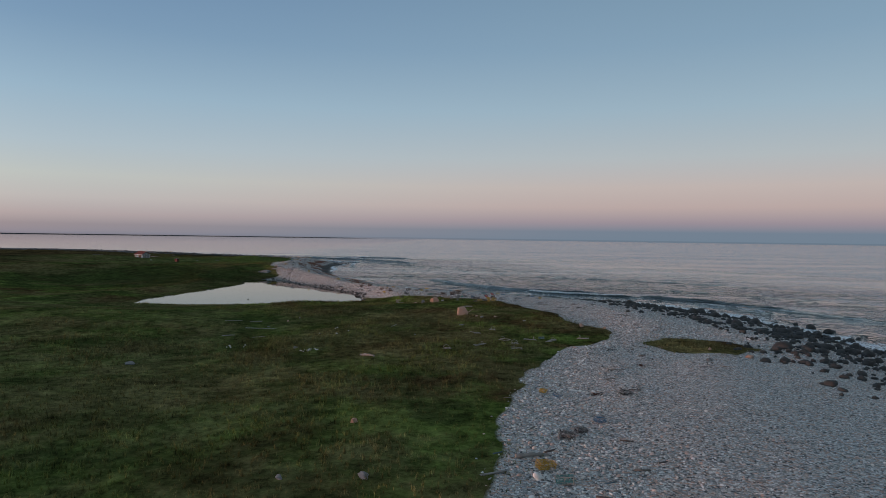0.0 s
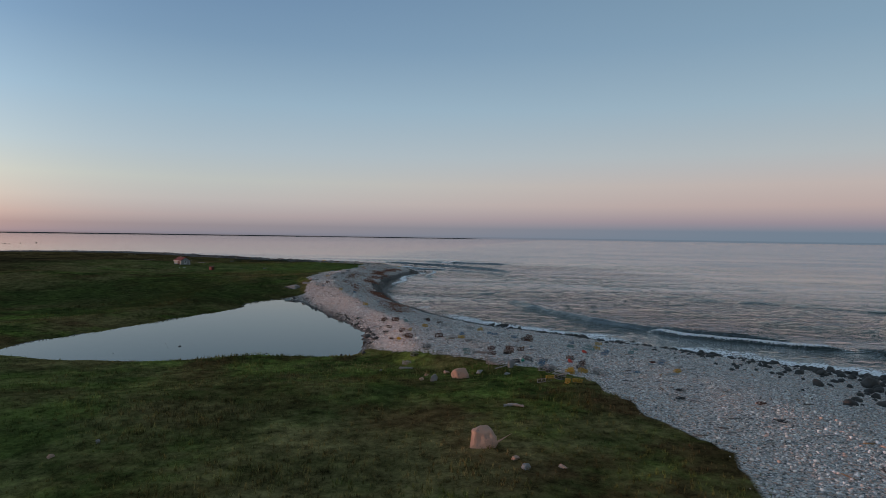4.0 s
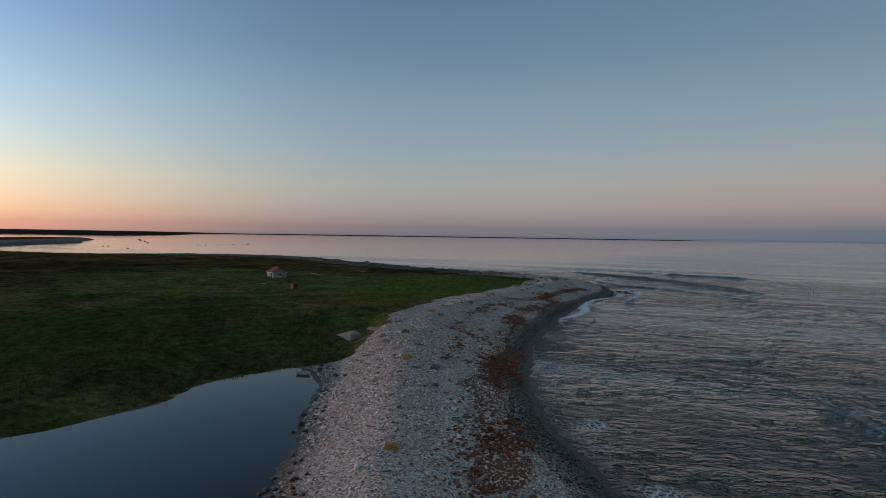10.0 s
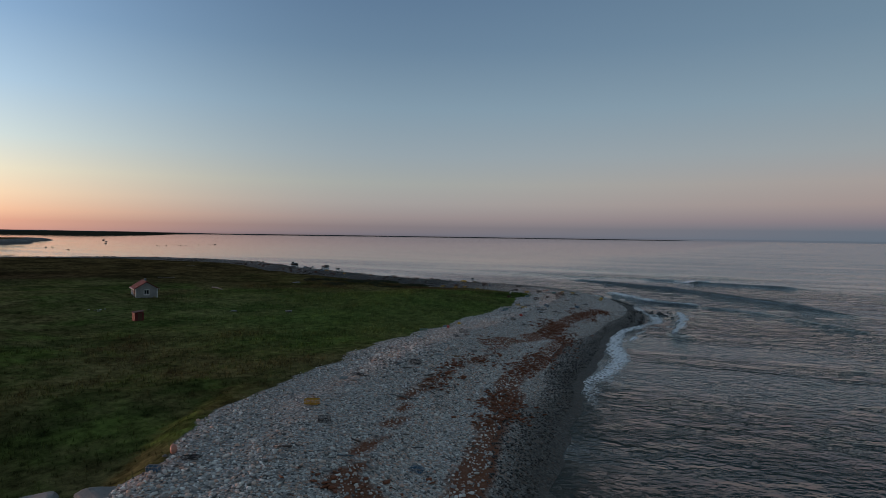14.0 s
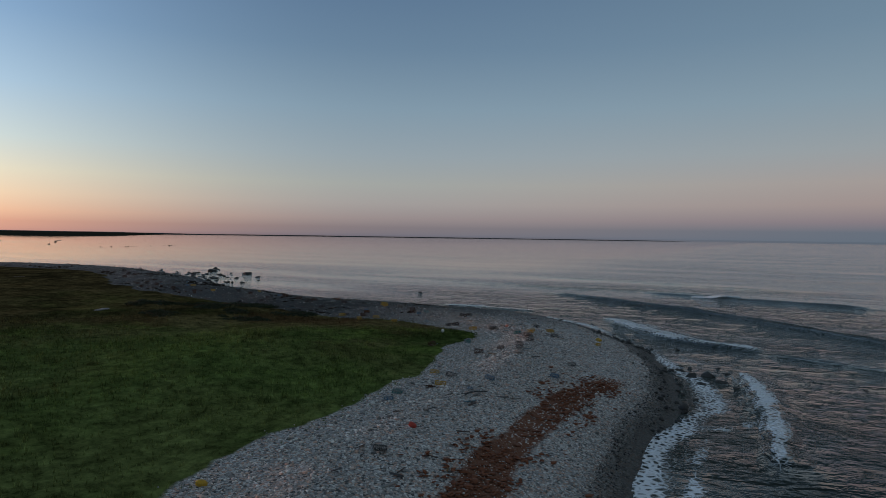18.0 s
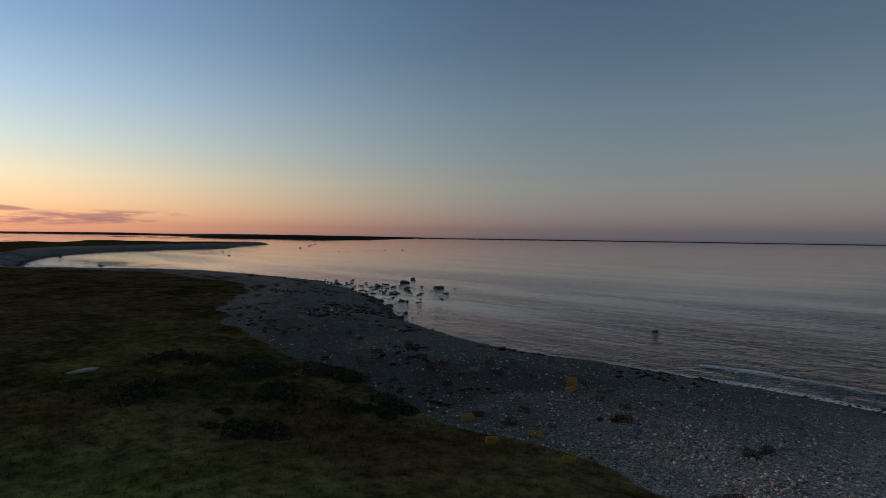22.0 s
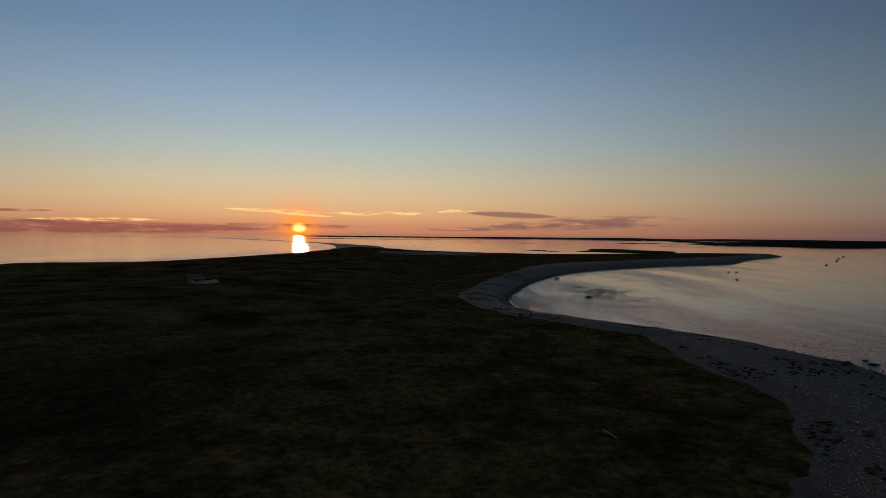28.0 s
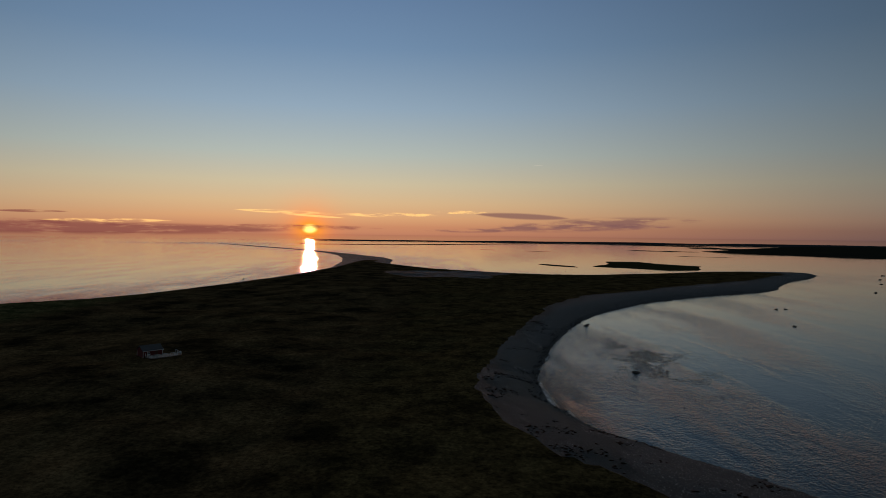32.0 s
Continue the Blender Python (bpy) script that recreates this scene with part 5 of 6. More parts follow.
scattered("strand_litter", LATH, LATH_FACES, np.stack([lx, ly, lz + 0.08], 1), rng.uniform(0.25, 1.0, len(lx)), True, litter_material(), "broken laths, rope ends and plastic along the strand line")


# low dark shrubs
LEAF = plain("dark_shrub_leaves", (0.03, 0.042, 0.016), 0.75, 0, 2.0, (0.035, 0.03, 0.014), 0.5)
SHRUBS = [(-103.5, 319.7, 2.7), (-104.4, 310.1, 2.4), (-116.6, 307, 3), (-127.5, 314.5, 2.5), (-111, 315.6, 2.3), (-121.4, 317.2, 3), (-118, 322.2, 4)]


def shrub(x, y, wide, seed):
    s = thing("low_shrub", lying(x, y, seed * 50 % 40 - 20), "low dark spreading juniper shrub on the turf", "shrub", "shrubs on the turf")
    r = np.random.default_rng(seed)
    n = 3600
    a, d = r.uniform(0, 6.28, n), np.sqrt(r.random(n)) * wide
    h = (0.55 + 0.25 * np.sin(a * 3 + seed)) * (1 - (d / wide) ** 2) * r.uniform(0.3, 1, n)
    lobe = r.normal(0, 0.75, (8, 2)) * wide * (1.0, 0.55)
    k = r.integers(0, 8, n)
    span = r.uniform(0.35, 0.8, 8)[k]
    c = np.stack([d * span * np.cos(a) + lobe[k, 0], d * span * 0.62 * np.sin(a) + lobe[k, 1], h * (0.25 + 0.6 * span)], 1)
    leaf = r.normal(0, 0.095, (n, 3, 3)) + c[:, None, :]
    part("crown", mesh_of("crown", leaf.reshape(-1, 3), np.arange(3 * n).reshape(-1, 3)), LEAF, s)
    bm = bmesh.new()
    for k in range(9):
        b = 6.28 * k / 9
        rod(bm, (0, 0, -0.1), (wide * 0.6 * math.cos(b), wide * 0.4 * math.sin(b), 0.3), 0.03)
    part("stem", bm, RUST_WOOD, s)


for k, (x, y, w) in enumerate(SHRUBS):
    shrub(x, y, w, k + 1)

# ---------------------------------------------------------------- lobster traps and wreckage
YELLOW_WIRE = plain("yellow_coated_wire", (0.5, 0.29, 0.03), 0.55, 0, 8, (0.22, 0.12, 0.03), 0.5)
BLUE_WIRE = plain("blue_coated_wire", (0.03, 0.15, 0.27), 0.55, 0, 8, (0.05, 0.1, 0.15), 0.5)
TEAL_WIRE = plain("teal_coated_wire", (0.05, 0.22, 0.22), 0.55, 0, 8, (0.05, 0.1, 0.1), 0.5)
BLACK_WIRE = plain("black_coated_wire", (0.025, 0.025, 0.026), 0.55, 0, 8, (0.07, 0.05, 0.04), 0.6)
RUST_WIRE = plain("rusted_wire", (0.08, 0.035, 0.02), 0.85, 0, 9, (0.06, 0.025, 0.015), 0.6)
PALE_WIRE = plain("bleached_laths", (0.32, 0.3, 0.28), 0.8, 0, 9, (0.2, 0.18, 0.16), 0.5)
ROPE = plain("faded_rope", (0.22, 0.3, 0.33), 0.9, 0, 12, (0.3, 0.25, 0.18), 0.6)


def netting(w, h, cell, r):
    bm = bmesh.new()
    for i in range(1, int(w / cell)):
        rod(bm, (-w / 2 + i * cell, -h / 2, 0), (-w / 2 + i * cell, h / 2, 0), r, 3)
    for j in range(1, int(h / cell)):
        rod(bm, (-w / 2, -h / 2 + j * cell, 0), (w / 2, -h / 2 + j * cell, 0), r, 3)
    me = bpy.data.meshes.new("netting")
    bm.to_mesh(me)
    bm.free()
    return me


def trap(m, wire, trim, label, arched=False, long=1.1, wide=0.58, tall=0.42):
    """A wire lobster trap: bar frame, netting panels, wooden runners, entrance hoop and rope."""
    t = thing("lobster_trap", m, label, "lobster trap", "washed-up lobster traps")
    L, W_, H = long / 2, wide / 2, tall
    fr = bmesh.new()
    for y in (-W_, W_):
        for z in (0.03, H):
            rod(fr, (-L, y, z), (L, y, z), 0.024)
        for x in (-L, 0, L):
            rod(fr, (x, y, 0.03), (x, y, H), 0.02)
    for x in (-L, 0, L):
        for z in (0.03, H):
            rod(fr, (x, -W_, z), (x, W_, z), 0.022)
        if arched:
            for k in range(6):
                a, b = math.pi * k / 6, math.pi * (k + 1) / 6
                rod(fr, (x, W_ * math.cos(a), H + 0.16 * math.sin(a)), (x, W_ * math.cos(b), H + 0.16 * math.sin(b)), 0.02)
    part("frame", fr, trim, t)
    top, side, end = netting(long, wide, 0.085, 0.0095), netting(long, tall, 0.085, 0.0095), netting(tall, wide, 0.085, 0.0095)
    tagged(part("top_panel", top, wire, t, m=pose(0, 0, H + (0.14 if arched else 0.012))), kind="stuff")
    for s in (-1, 1):
        tagged(part("side_panel", side, wire, t, m=pose(0, s * W_, H / 2, 90, 0, 0)), kind="stuff")
        tagged(part("end_panel", end, wire, t, m=pose(s * L, 0, H / 2, 0, 90, 0)), kind="stuff")
        part("runner", box(bmesh.new(), (long + 0.06, 0.06, 0.05), (0, s * (W_ - 0.05), 0.005), bevel=0.008), GREY_WOOD, t)
    tagged(part("bottom_panel", netting(long, wide, 0.1, 0.0095), wire, t, m=pose(0, 0, 0.05)), kind="stuff")
    hoop = bmesh.new()
    for k in range(8):
        a, b = 2 * math.pi * k / 8, 2 * math.pi * (k + 1) / 8
        rod(hoop, (0.1 + 0.11 * math.cos(a), W_ + 0.012, H / 2 + 0.11 * math.sin(a)), (0.1 + 0.11 * math.cos(b), W_ + 0.012, H / 2 + 0.11 * math.sin(b)), 0.014)
    part("entrance_hoop", hoop, trim, t)
    cord = bmesh.new()
    last = Vector((L, 0, H))
    for k in range(7):
        nxt = Vector((L + 0.12 * k + 0.05, 0.16 * math.sin(k * 1.4), max(0.02, H - 0.16 * k)))
        rod(cord, last, nxt, 0.014, 4)
        last = nxt
    part("rope", cord, ROPE, t)
    return t


def lath_frame(x, y, turn, seed):
    """The bare bleached frame of a broken trap: two hoops, laths and a loose end."""
    r = random.Random(seed)
    t = thing("trap_frame", lying(x, y, turn, 0.1, r.uniform(-8, 8), r.uniform(-6, 6)), "bleached bare frame of a broken trap in the grass", "trap frame", "broken trap frames")
    L, W_ = r.uniform(0.5, 0.75), r.uniform(0.28, 0.4)
    for s_ in (-1, 1):
        part("side_bar", box(bmesh.new(), (2 * L + 0.1, 0.06, 0.05), (0, s_ * W_, 0.06), (0, r.uniform(-4, 4), r.uniform(-3, 3)), 0.01), PALE_WIRE, t)
        part("end_bar", box(bmesh.new(), (0.06, 2 * W_ - 0.08, 0.05), (s_ * L, 0, 0.06), (r.uniform(-3, 3), 0, r.uniform(-4, 4)), 0.01), PALE_WIRE, t)
    for k in range(seed % 3 + 1):
        part("lath", box(bmesh.new(), (2 * L, 0.07, 0.03), (0, W_ * (k - 1) * 0.6, 0.11), (0, 0, r.uniform(-14, 14)), 0.008), PALE_WIRE, t)
    bow = bmesh.new()
    for k in range(6):
        a, b = math.pi * k / 6, math.pi * (k + 1) / 6
        rod(bow, (L * 0.6, W_ * math.cos(a), 0.06 + 0.34 * math.sin(a)), (L * 0.6, W_ * math.cos(b), 0.06 + 0.34 * math.sin(b)), 0.02)
    part("bow", bow, PALE_WIRE, t)


def traps(rows, wire, trim, label, arched=False):
    first = None
    for k, (x, y, turn) in enumerate(rows):
        m = lying(x, y, turn, 0.02, random.uniform(-16, 16), random.uniform(-12, 12)) @ Matrix.Scale(random.uniform(0.68, 0.95), 4)
        if k % 5 == 3:
            m = m @ pose(0, 0, 0.28, 90, 0, 0)
        if first is None:
            first = trap(m, wire, trim, label, arched)
        else:
            copy_thing(first, m)


YELLOW = [
    (5.5, 33.6, 20), (8, 50.4, 60), (-4.4, 135.9, 15), (8.4, 118.5, 5), (8.5, 119.4, 80), (9.6, 119.6, -30), (18.3, 121.2, 40), (-27.6, 171.2, 25), (-40, 192.6, 70),
    (-53.7, 221.5, 10), (-65.3, 290.7, 35), (-68, 294.9, 0), (-68.3, 321.3, 30), (-98.2, 335.6, 10), (-97.5, 322.6, 70), (-141, 334.8, 15), (-132.7, 331.8, 25), (-131.5, 342.5, -10),
    (-99.3, 336.7, 30), (11.7, 136.2, 10), (-66.8, 324.1, 50),
]
BLUE = [
    (10.4, 42, 30), (8.8, 48.9, -40), (5.7, 121.7, 50), (17.4, 125.3, -25), (12.2, 129.4, -30), (1.7, 139.7, 10), (-1.7, 143, 0), (-27.5, 179.4, 20), (-36.9, 192.8, 60),
    (-33.7, 187.3, 5), (-44, 218.3, 0), (-53, 209.1, 25), (-46.4, 198.7, 0), (-72.3, 311.4, 10), (-62.4, 293.8, 0), (-66.7, 285.2, 60), (-62.4, 290, 20), (-58.8, 299.8, 0),
    (-97.1, 328.6, 5), (-118.9, 333.9, 0), (-143.3, 336.3, 0), (-142.4, 334.4, 30), (-149.6, 341.1, 60), (-134.6, 339.9, 50), (-65.3, 262.3, 0), (11.8, 76.3, 12), (-0.9, 141.6, 40), (-4.9, 139.4, 75),
]
TEAL = [
    (6.2, 31.6, -15), (8.7, 135.5, -20), (10.3, 133.6, 10), (11, 133.6, -10), (15.4, 133.8, 5), (-48.9, 201.6, 30), (-65.7, 257.3, 10), (-67.1, 287.2, 0), (-2.1, 125.3, 5),
    (-146.6, 335.8, 10), (-72.1, 310.9, 20), (-69.1, 318.5, -10),
]
DARK = [
    (7.6, 38.7, -10), (8.7, 39.9, 20), (14.1, 49.2, 15), (-7.2, 128.5, 20), (-3.2, 133.7, 0), (-8, 126.1, 60), (3.2, 122.6, 15), (4.2, 124.3, -30), (5.9, 118.8, 20),
    (6.6, 118.6, 50), (9.5, 120.9, -35), (-14.1, 161.8, -20), (-28.7, 161, 10), (-50.9, 219.3, 20), (-54.9, 236.8, 0), (-59.2, 253.2, 30), (-60, 256.7, 10), (-61, 275, 40),
    (-67.2, 317, 0), (-64.8, 307.5, 30), (-66, 294.1, 0), (-59, 306, 0), (-98.9, 337.7, 5), (-101.8, 334.8, 40), (-94.6, 334.2, 30), (-94.7, 335.7, 20), (-88.5, 338.3, 0),
    (-104.5, 333.9, 10), (-106.4, 330.7, 50), (-108.3, 339.7, 5),
]
RUST = [
    (2.1, 127.4, 35), (0.4, 126.3, 5), (-7.2, 136, 20), (-10.8, 135.3, 0), (3.2, 138.3, 20), (3.7, 138.1, 0), (-47, 203.5, 10), (-96, 326.8, 15), (-107.6, 335.7, 5),
    (-91.3, 332.3, 40), (-136, 330.5, 0), (-66.6, 315.6, 20), (-112.7, 331.6, 20),
]
PALE = [(10.8, 119.3, 85), (0.8, 121, -20), (-98.2, 325.1, 5), (-145.9, 341.1, 0), (-106.3, 332.3, 15), (-8.5, 124.5, 0), (-98.7, 329.3, 0)]
# pieces along the top of the bar
YELLOW += [(-11.1, 145.9, 30), (-12.1, 141.2, 100), (-3.8, 148.3, 60), (-75.8, 320.6, 10), (-60.4, 322.5, 50), (-67.9, 319.9, 5)]
PALE += [(-7.5, 146.5, 80), (-5.3, 149.3, 20), (-9.1, 150.1, 140), (-73.4, 321.1, 15)]
RUST += [(-13.3, 141.6, 20), (-19.3, 154.4, 60), (-17.1, 152.8, 5), (-13.7, 160.7, 90), (-11.4, 158.3, 40), (-67.9, 304.3, 15), (-74.3, 306.4, 70)]
TEAL += [(-15.0, 150.6, 120), (-68.9, 318.3, 30), (-66.4, 315.7, 80)]
DARK += [(-16.3, 144.7, 70), (-64.9, 319.7, 20), (-66.4, 306.4, 0), (-65.4, 308.7, 45), (-69.4, 326.6, 60), (-73.2, 321.0, 33)]
YELLOW += [(6.7, 115.5, 20), (8.0, 113.9, 75), (9.0, 114.4, 35), (12.3, 143.3, 15), (-87.8, 321.0, 40), (-92.2, 323.4, 10), (-92.9, 320.1, 60), (-96.8, 333.4, 85)]
BLUE += [(5.7, 123.4, 15), (14.5, 120.0, 25), (17.9, 127.5, -20), (12.6, 132.3, 60), (8.9, 141.7, 10), (-88.0, 328.5, 25)]
TEAL += [(10.8, 138.1, 20), (16.6, 140.5, 70), (-2.6, 127.8, 40), (-87.7, 330.2, 10)]
RUST += [(3.4, 143.3, 25), (1.8, 129.9, 80), (3.2, 129.2, 10), (9.5, 122.9, 55), (8.5, 126.0, 15), (0.0, 129.0, 30), (-89.7, 329.8, 20), (-94.8, 324.0, 70)]
DARK += [(7.5, 115.3, 30), (6.0, 113.9, 5), (-65.7, 313.3, 20), (-92.5, 325.5, 40), (-115.4, 326.5, 15), (-116.0, 328.3, 60), (-129.8, 337.1, 25), (-93.7, 332.9, 10)]
PALE += [(6.6, 120.2, 25), (0.4, 122.9, 40), (-64.0, 304.7, 75)]
traps(YELLOW, YELLOW_WIRE, YELLOW_WIRE, "yellow wire lobster trap lying on the shingle")
traps(BLUE, BLUE_WIRE, PALE_WIRE, "blue wire lobster trap with pale frame lying on the shingle")
traps(TEAL, TEAL_WIRE, PALE_WIRE, "teal wire lobster trap with pale frame on the shingle")
traps(DARK, BLACK_WIRE, PALE_WIRE, "black wire lobster trap with bleached frame on shingle")
traps(RUST, RUST_WIRE, RUST_WOOD, "rusted brown lobster trap lying on the shingle", True)
traps(PALE, PALE_WIRE, PALE_WIRE, "bleached wooden lath lobster trap on the shingle", True)
for k, (x, y) in enumerate(((10.3, 75.1), (6.4, 82.3), (7.3, 74.6), (4.2, 71.4), (8.2, 72.4), (16.7, 76.2), (12.6, 74.3), (0.6, 68.6), (8.1, 69.3), (2.1, 122.4), (1.4, 120.6), (6.5, 120.4), (11.2, 118.4), (7.6, 117.6), (-5.8, 135.7), (-2.2, 131.6))):
    lath_frame(x, y, 67 * k % 180, k + 1)
# the strand line of dark traps along the north beach
more, tries = [], 0
while len(more) < 34 and tries < 4000:
    tries += 1
    x, y = random.uniform(-205, -76), random.uniform(322, 390)
    if -13 < float(turf(np.array([x]), np.array([y]))[0]) < -1 and float(shore(np.array([x]), np.array([y]))[0]) > 9:
        more.append((x, y, random.uniform(0, 180)))
traps(more[:22], BLACK_WIRE, RUST_WIRE, "dark broken lobster trap among the beach stones")
traps(more[22:], RUST_WIRE, RUST_WIRE, "rusty broken lobster trap among the beach stones", True)

BUOY_PAINT = [plain("white_plastic", (0.75, 0.74, 0.7), 0.4), plain("off_white_plastic", (0.6, 0.55, 0.48), 0.45), plain("yellow_plastic", (0.62, 0.36, 0.02), 0.4), plain("red_plastic", (0.5, 0.05, 0.03), 0.4),
              plain("salmon_plastic", (0.55, 0.24, 0.16), 0.45), plain("green_plastic", (0.04, 0.35, 0.25), 0.4)]
BUOY_NAMES = ["white", "off-white", "yellow", "red", "salmon pink", "green"]
BUOYS = [
    (-9.5, 134.2, 0), (-6, 134.5, 1), (-12.2, 135.8, 2), (-61.6, 279.7, 3), (-64.9, 262.3, 3), (-65.7, 267.1, 2), (-77.8, 315.9, 0), (-71.9, 322.4, 4), (-151.2, 346, 0),
    (3.8, 123.5, 5), (4.9, 32.1, 0), (8.5, 124.3, 3), (-28, 168.3, 0), (-26.9, 164.8, 0), (-45.7, 203.5, 0), (-68.2, 304.5, 0), (-54.3, 211.3, 4), (10.1, 130.5, 3),
    (-78, 316.3, 0), (-61, 326, 2), (-61.4, 326.7, 2),
]
for x, y, k in BUOYS:
    b = thing("buoy", lying(x, y, random.uniform(0, 360), 0.14, random.uniform(40, 90)), BUOY_NAMES[k] + " plastic fishing buoy lying on the shingle", "buoy", "washed-up buoys")
    part("float", lathe(bmesh.new(), [(0.03, -0.3), (0.11, -0.26), (0.17, -0.12), (0.18, 0.05), (0.14, 0.2), (0.06, 0.28)]), BUOY_PAINT[k], b)
    part("stem", lathe(bmesh.new(), [(0.045, 0.27), (0.045, 0.36), (0.03, 0.38)], 8), GREY_WOOD, b)
PLANKS = [
    (5.1, 35.4, 10), (2.8, 32.7, 25), (15.9, 51.6, 80), (-0.4, 126.5, 10), (-4.9, 126.5, 15), (-3.6, 124.8, 0), (-21.7, 171.7, 80), (-147.4, 345, -60), (-23.9, 85.1, 4),
    (-7.6, 66.2, -25), (-193.4, 332.4, 10), (2, 119.6, 60), (-109.2, 342.2, 0), (-57.9, 318.6, 20), (-157.7, 294.8, 30), (-125.7, 280.8, -10), (-22.5, 79.2, 12), (-26.4, 79.8, 24),
    (-8, 122.6, 10),
]
PLANKS += [(-25.9, 89.9, 0), (-29.0, 89.8, 18), (4.2, 105.8, 3), (4.3, 81.0, 150), (-6.4, 86.1, 70)]
for k, (x, y, turn) in enumerate(PLANKS):
    long = random.uniform(1.4, 2.6) if k not in (8, 10, 14, 15) else 4.0
    m = lying(x, y, turn, 0.05, random.uniform(-3, 3), random.uniform(-4, 4))
    if k % 3:
        bm = box(bmesh.new(), (long, random.uniform(0.14, 0.24), 0.05), (0, 0, 0), bevel=0.012)
        for v in bm.verts:
            v.co += Vector((random.uniform(-0.03, 0.03), random.uniform(-0.015, 0.015), 0.02 * math.sin(v.co.x * 2)))
        part("plank", bm, GREY_WOOD, m=m, label="grey weathered plank washed up on the beach")["category"] = "plank"
    else:
        bm = bmesh.new()
        rings = []
        for i in range(9):
            u = i / 8 - 0.5
            r = 0.11 * (1 - 0.5 * u) * (1 + 0.15 * math.sin(i * 2.3 + k))
            c = Vector((u * long, 0.12 * math.sin(u * 4 + k), 0.05 + 0.04 * math.cos(u * 5)))
            rings.append([bm.verts.new(c + Vector((0, r * math.cos(a), r * math.sin(a)))) for a in np.linspace(0, 2 * math.pi, 9)[:-1]])
        for a, b in zip(rings[:-1], rings[1:]):
            for i in range(8):
                bm.faces.new((a[i], a[(i + 1) % 8], b[(i + 1) % 8], b[i]))
        bm.faces.new(rings[0][::-1]), bm.faces.new(rings[-1])
        part("driftwood_log", bm, GREY_WOOD, m=m, label="pale driftwood log lying bleached on the ground")["category"] = "driftwood"


def stone_heap(x, y, count, spread, seed):
    """A few pale flat stones picked together in the grass, each its own piece."""
    r = random.Random(seed)
    h = thing("stone_heap", pose(x, y, rest(x, y)), "small heap of pale flat stones in the grass", "stone heap")
    for k in range(count):
        bm = cleft(seed * 9 + k, 0, 0.4, 9)
        a, d = r.uniform(0, 6.28), spread * math.sqrt(r.random())
        sc = r.uniform(0.3, 0.6)
        part("stone", bm, PALE_STONE, h, m=pose(d * math.cos(a), d * math.sin(a), rest(x + d * math.cos(a), y + d * math.sin(a)) - rest(x, y) + 0.12, 0, 0, 50 * k) @ Matrix.Scale(sc, 4))


PALE_STONE = rock_material("pale_stone", (0.5, 0.48, 0.45), (0.62, 0.6, 0.56), (0.3, 0.28, 0.25), 0.85)
stone_heap(-14.4, 70.0, 12, 0.9, 1)
stone_heap(-23.5, 73.2, 5, 1.2, 2)
stone_heap(-13.9, 81.8, 5, 2.2, 3)
stone_heap(-111.6, 246.0, 9, 1.3, 4)


def rope_tangle(x, y, seed):
    """A loose heap of looped rope."""
    r = random.Random(seed)
    bm = bmesh.new()
    last = Vector((0, 0, 0.05))
    for k in range(60):
        a = k * 0.55 + r.uniform(-0.2, 0.2)
        w = 0.25 + 0.2 * math.sin(k * 0.37 + seed)
        nxt = Vector((w * math.cos(a) + 0.1 * math.sin(k * 0.21), w * 0.8 * math.sin(a), 0.04 + 0.1 * r.random()))
        rod(bm, last, nxt, 0.02, 4)
        last = nxt
    blue = seed % 3
    o = part("rope_tangle", bm, (ROPE, RUST_WIRE, BLACK_WIRE)[blue], m=lying(x, y, seed * 37, 0.02), label=("tangled heap of faded blue rope on the shingle", "tangled heap of brown rope on the shingle", "tangled heap of black rope on the shingle")[blue])
    tagged(o, category="rope", group="rope heaps")


made = 0
while made < 30:
    x, y = random.uniform(-160, 25), random.uniform(30, 350)
    _, d, g, p = [float(v) for v in height_at(x, y, True)]
    if d > 7 and -12 < g < -1 and p < -2:
        rope_tangle(x, y, made + 1)
        made += 1


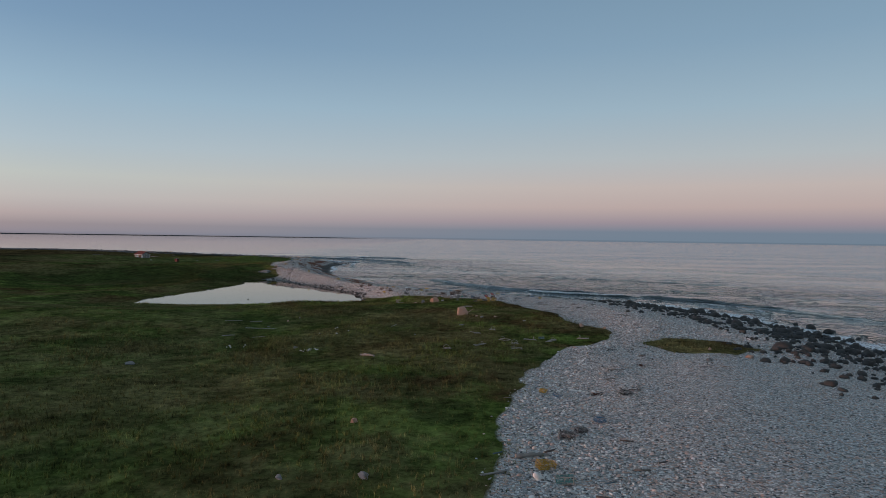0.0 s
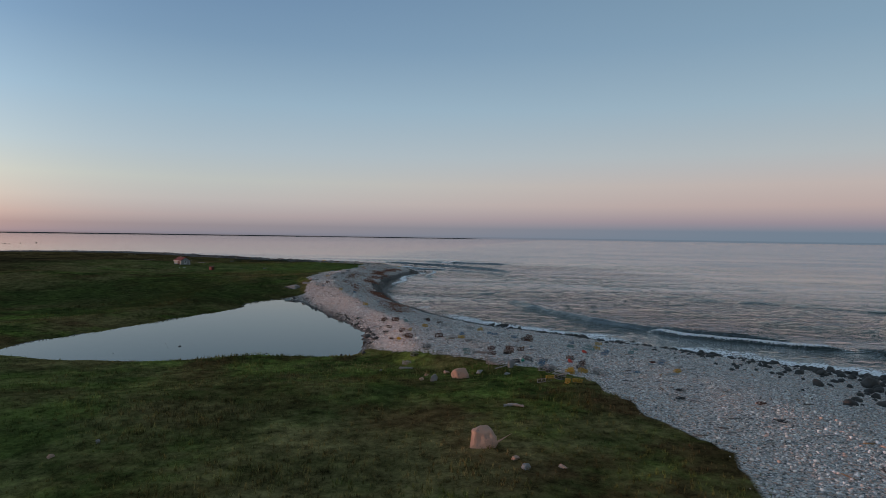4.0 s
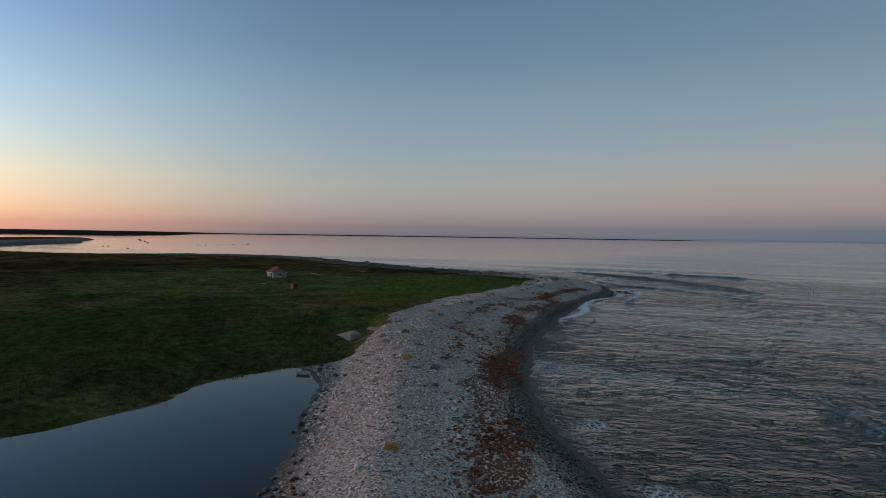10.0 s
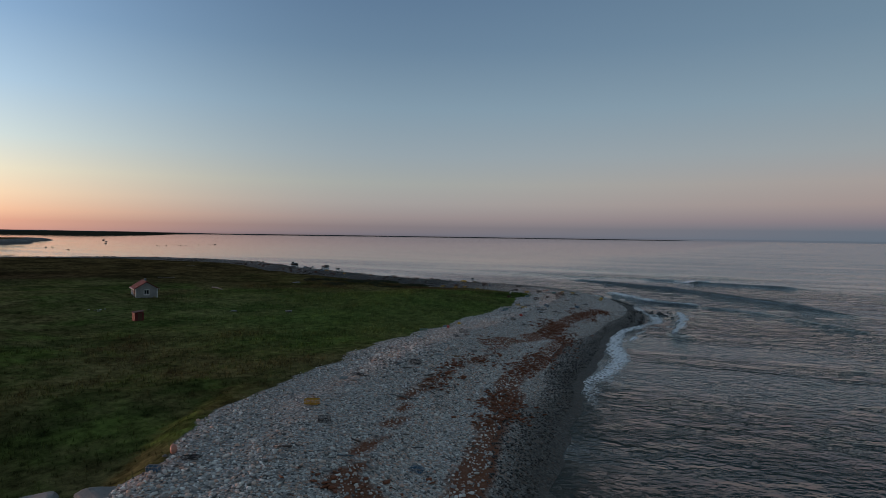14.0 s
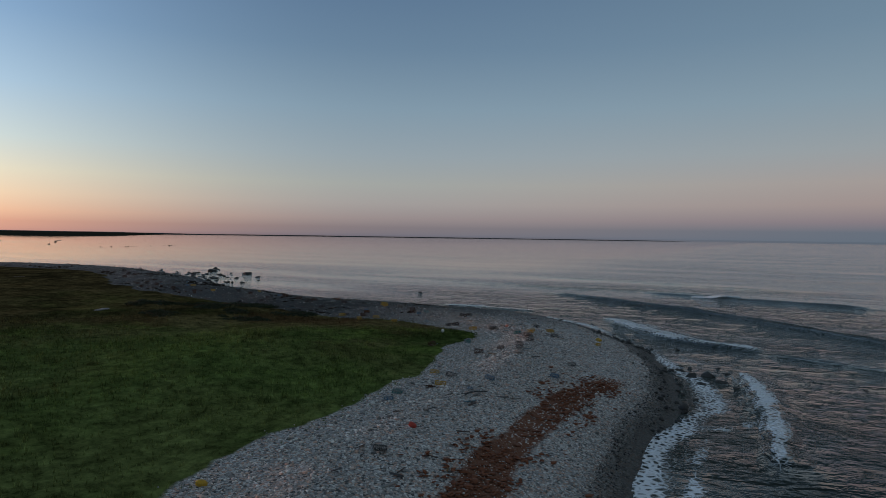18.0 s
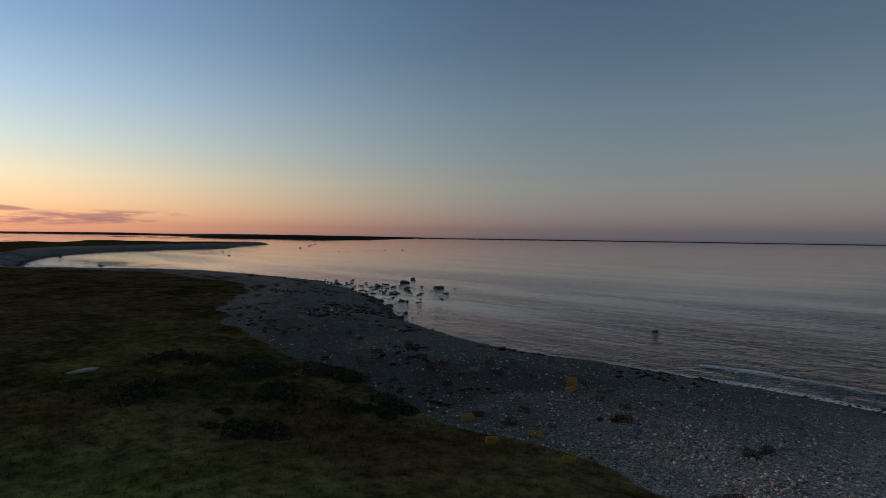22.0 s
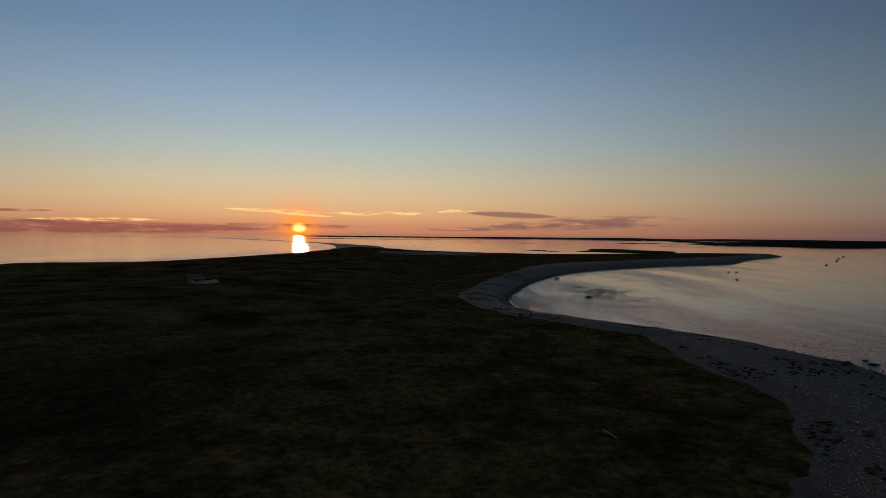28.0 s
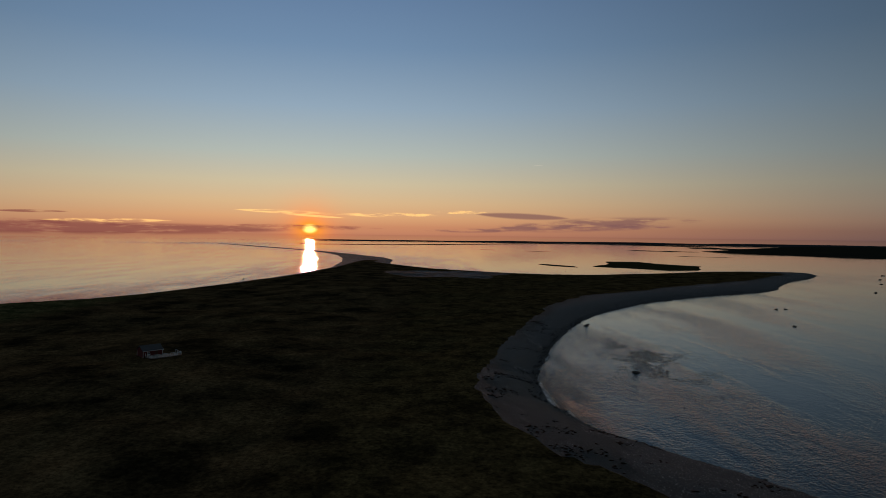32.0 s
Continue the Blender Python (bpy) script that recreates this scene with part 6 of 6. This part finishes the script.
def skiff(x, y, turn):
    """A small white box-like skiff stranded at the pond's end."""
    s = thing("skiff", pose(x, y, POND_LEVEL - 0.03, 0, 0, turn) @ Matrix.Scale(0.6, 4), "small stranded white skiff at the edge of the pond", "boat")
    bm = bmesh.new()
    low = [bm.verts.new(p) for p in ((-0.95, -0.4, 0), (0.8, -0.4, 0), (1.1, 0, 0.05), (0.8, 0.4, 0), (-0.95, 0.4, 0))]
    top = [bm.verts.new(p) for p in ((-1.05, -0.55, 0.5), (0.9, -0.55, 0.5), (1.35, 0, 0.58), (0.9, 0.55, 0.5), (-1.05, 0.55, 0.5))]
    bm.faces.new(low[::-1])
    for i in range(5):
        bm.faces.new((low[i], low[(i + 1) % 5], top[(i + 1) % 5], top[i]))
    bmesh.ops.solidify(bm, geom=bm.faces[:], thickness=0.05)
    part("hull", bm, WHITE_PAINT, s)
    for dx in (-0.5, 0.3):
        part("seat", box(bmesh.new(), (0.25, 0.95, 0.04), (dx, 0, 0.36), bevel=0.008), GREY_WOOD, s)


skiff(-51.2, 190.3, 20)

# ---------------------------------------------------------------- single larger stones of the beach
stone_shapes = []
for k in range(8):
    bm = cleft(140 + k, 0, 0.65, 10)
    me = bpy.data.meshes.new("stone")
    bm.to_mesh(me)
    bm.free()
    stone_shapes.append(me)


def single_stone_material():
    m, n = material("single_stone")
    pick = n.t.nodes.new("ShaderNodeObjectInfo").outputs["Random"]
    col = n.mix(n.grey(n.noise(5.0, 5), 0.35, 0.7, 0.0, 0.4), n.ramp(pick, PEBBLES, "CONSTANT"), (0.2, 0.19, 0.18))
    finish(n, Base_Color=col, Roughness=0.8, Normal=n.bump(n.noise(18.0, 4), 0.4, 0.03))
    return m


SINGLE = single_stone_material()
for me in stone_shapes:
    me.materials.append(SINGLE)
made = 0
while made < 290:
    u = random.random() * (len(TRACK) - 1)
    a, b = TRACK[int(u)], TRACK[min(int(u) + 1, len(TRACK) - 1)]
    x, y = (a + (b - a) * (u - int(u))) + np.array([random.gauss(6, 11), random.gauss(18, 8)])
    z, d, g, p = [float(v) for v in height_at(x, y, True)]
    if d < 2 or g > -0.8 or p > -1:
        continue
    o = new("stone", stone_shapes[made % 8])
    s = random.uniform(0.2, 0.36)
    o.parent = ground
    o.matrix_basis = pose(x, y, z + s * 0.12, 0, 0, random.uniform(0, 360)) @ Matrix.Diagonal((s, s * random.uniform(0.6, 1), s, 1))
    made += 1
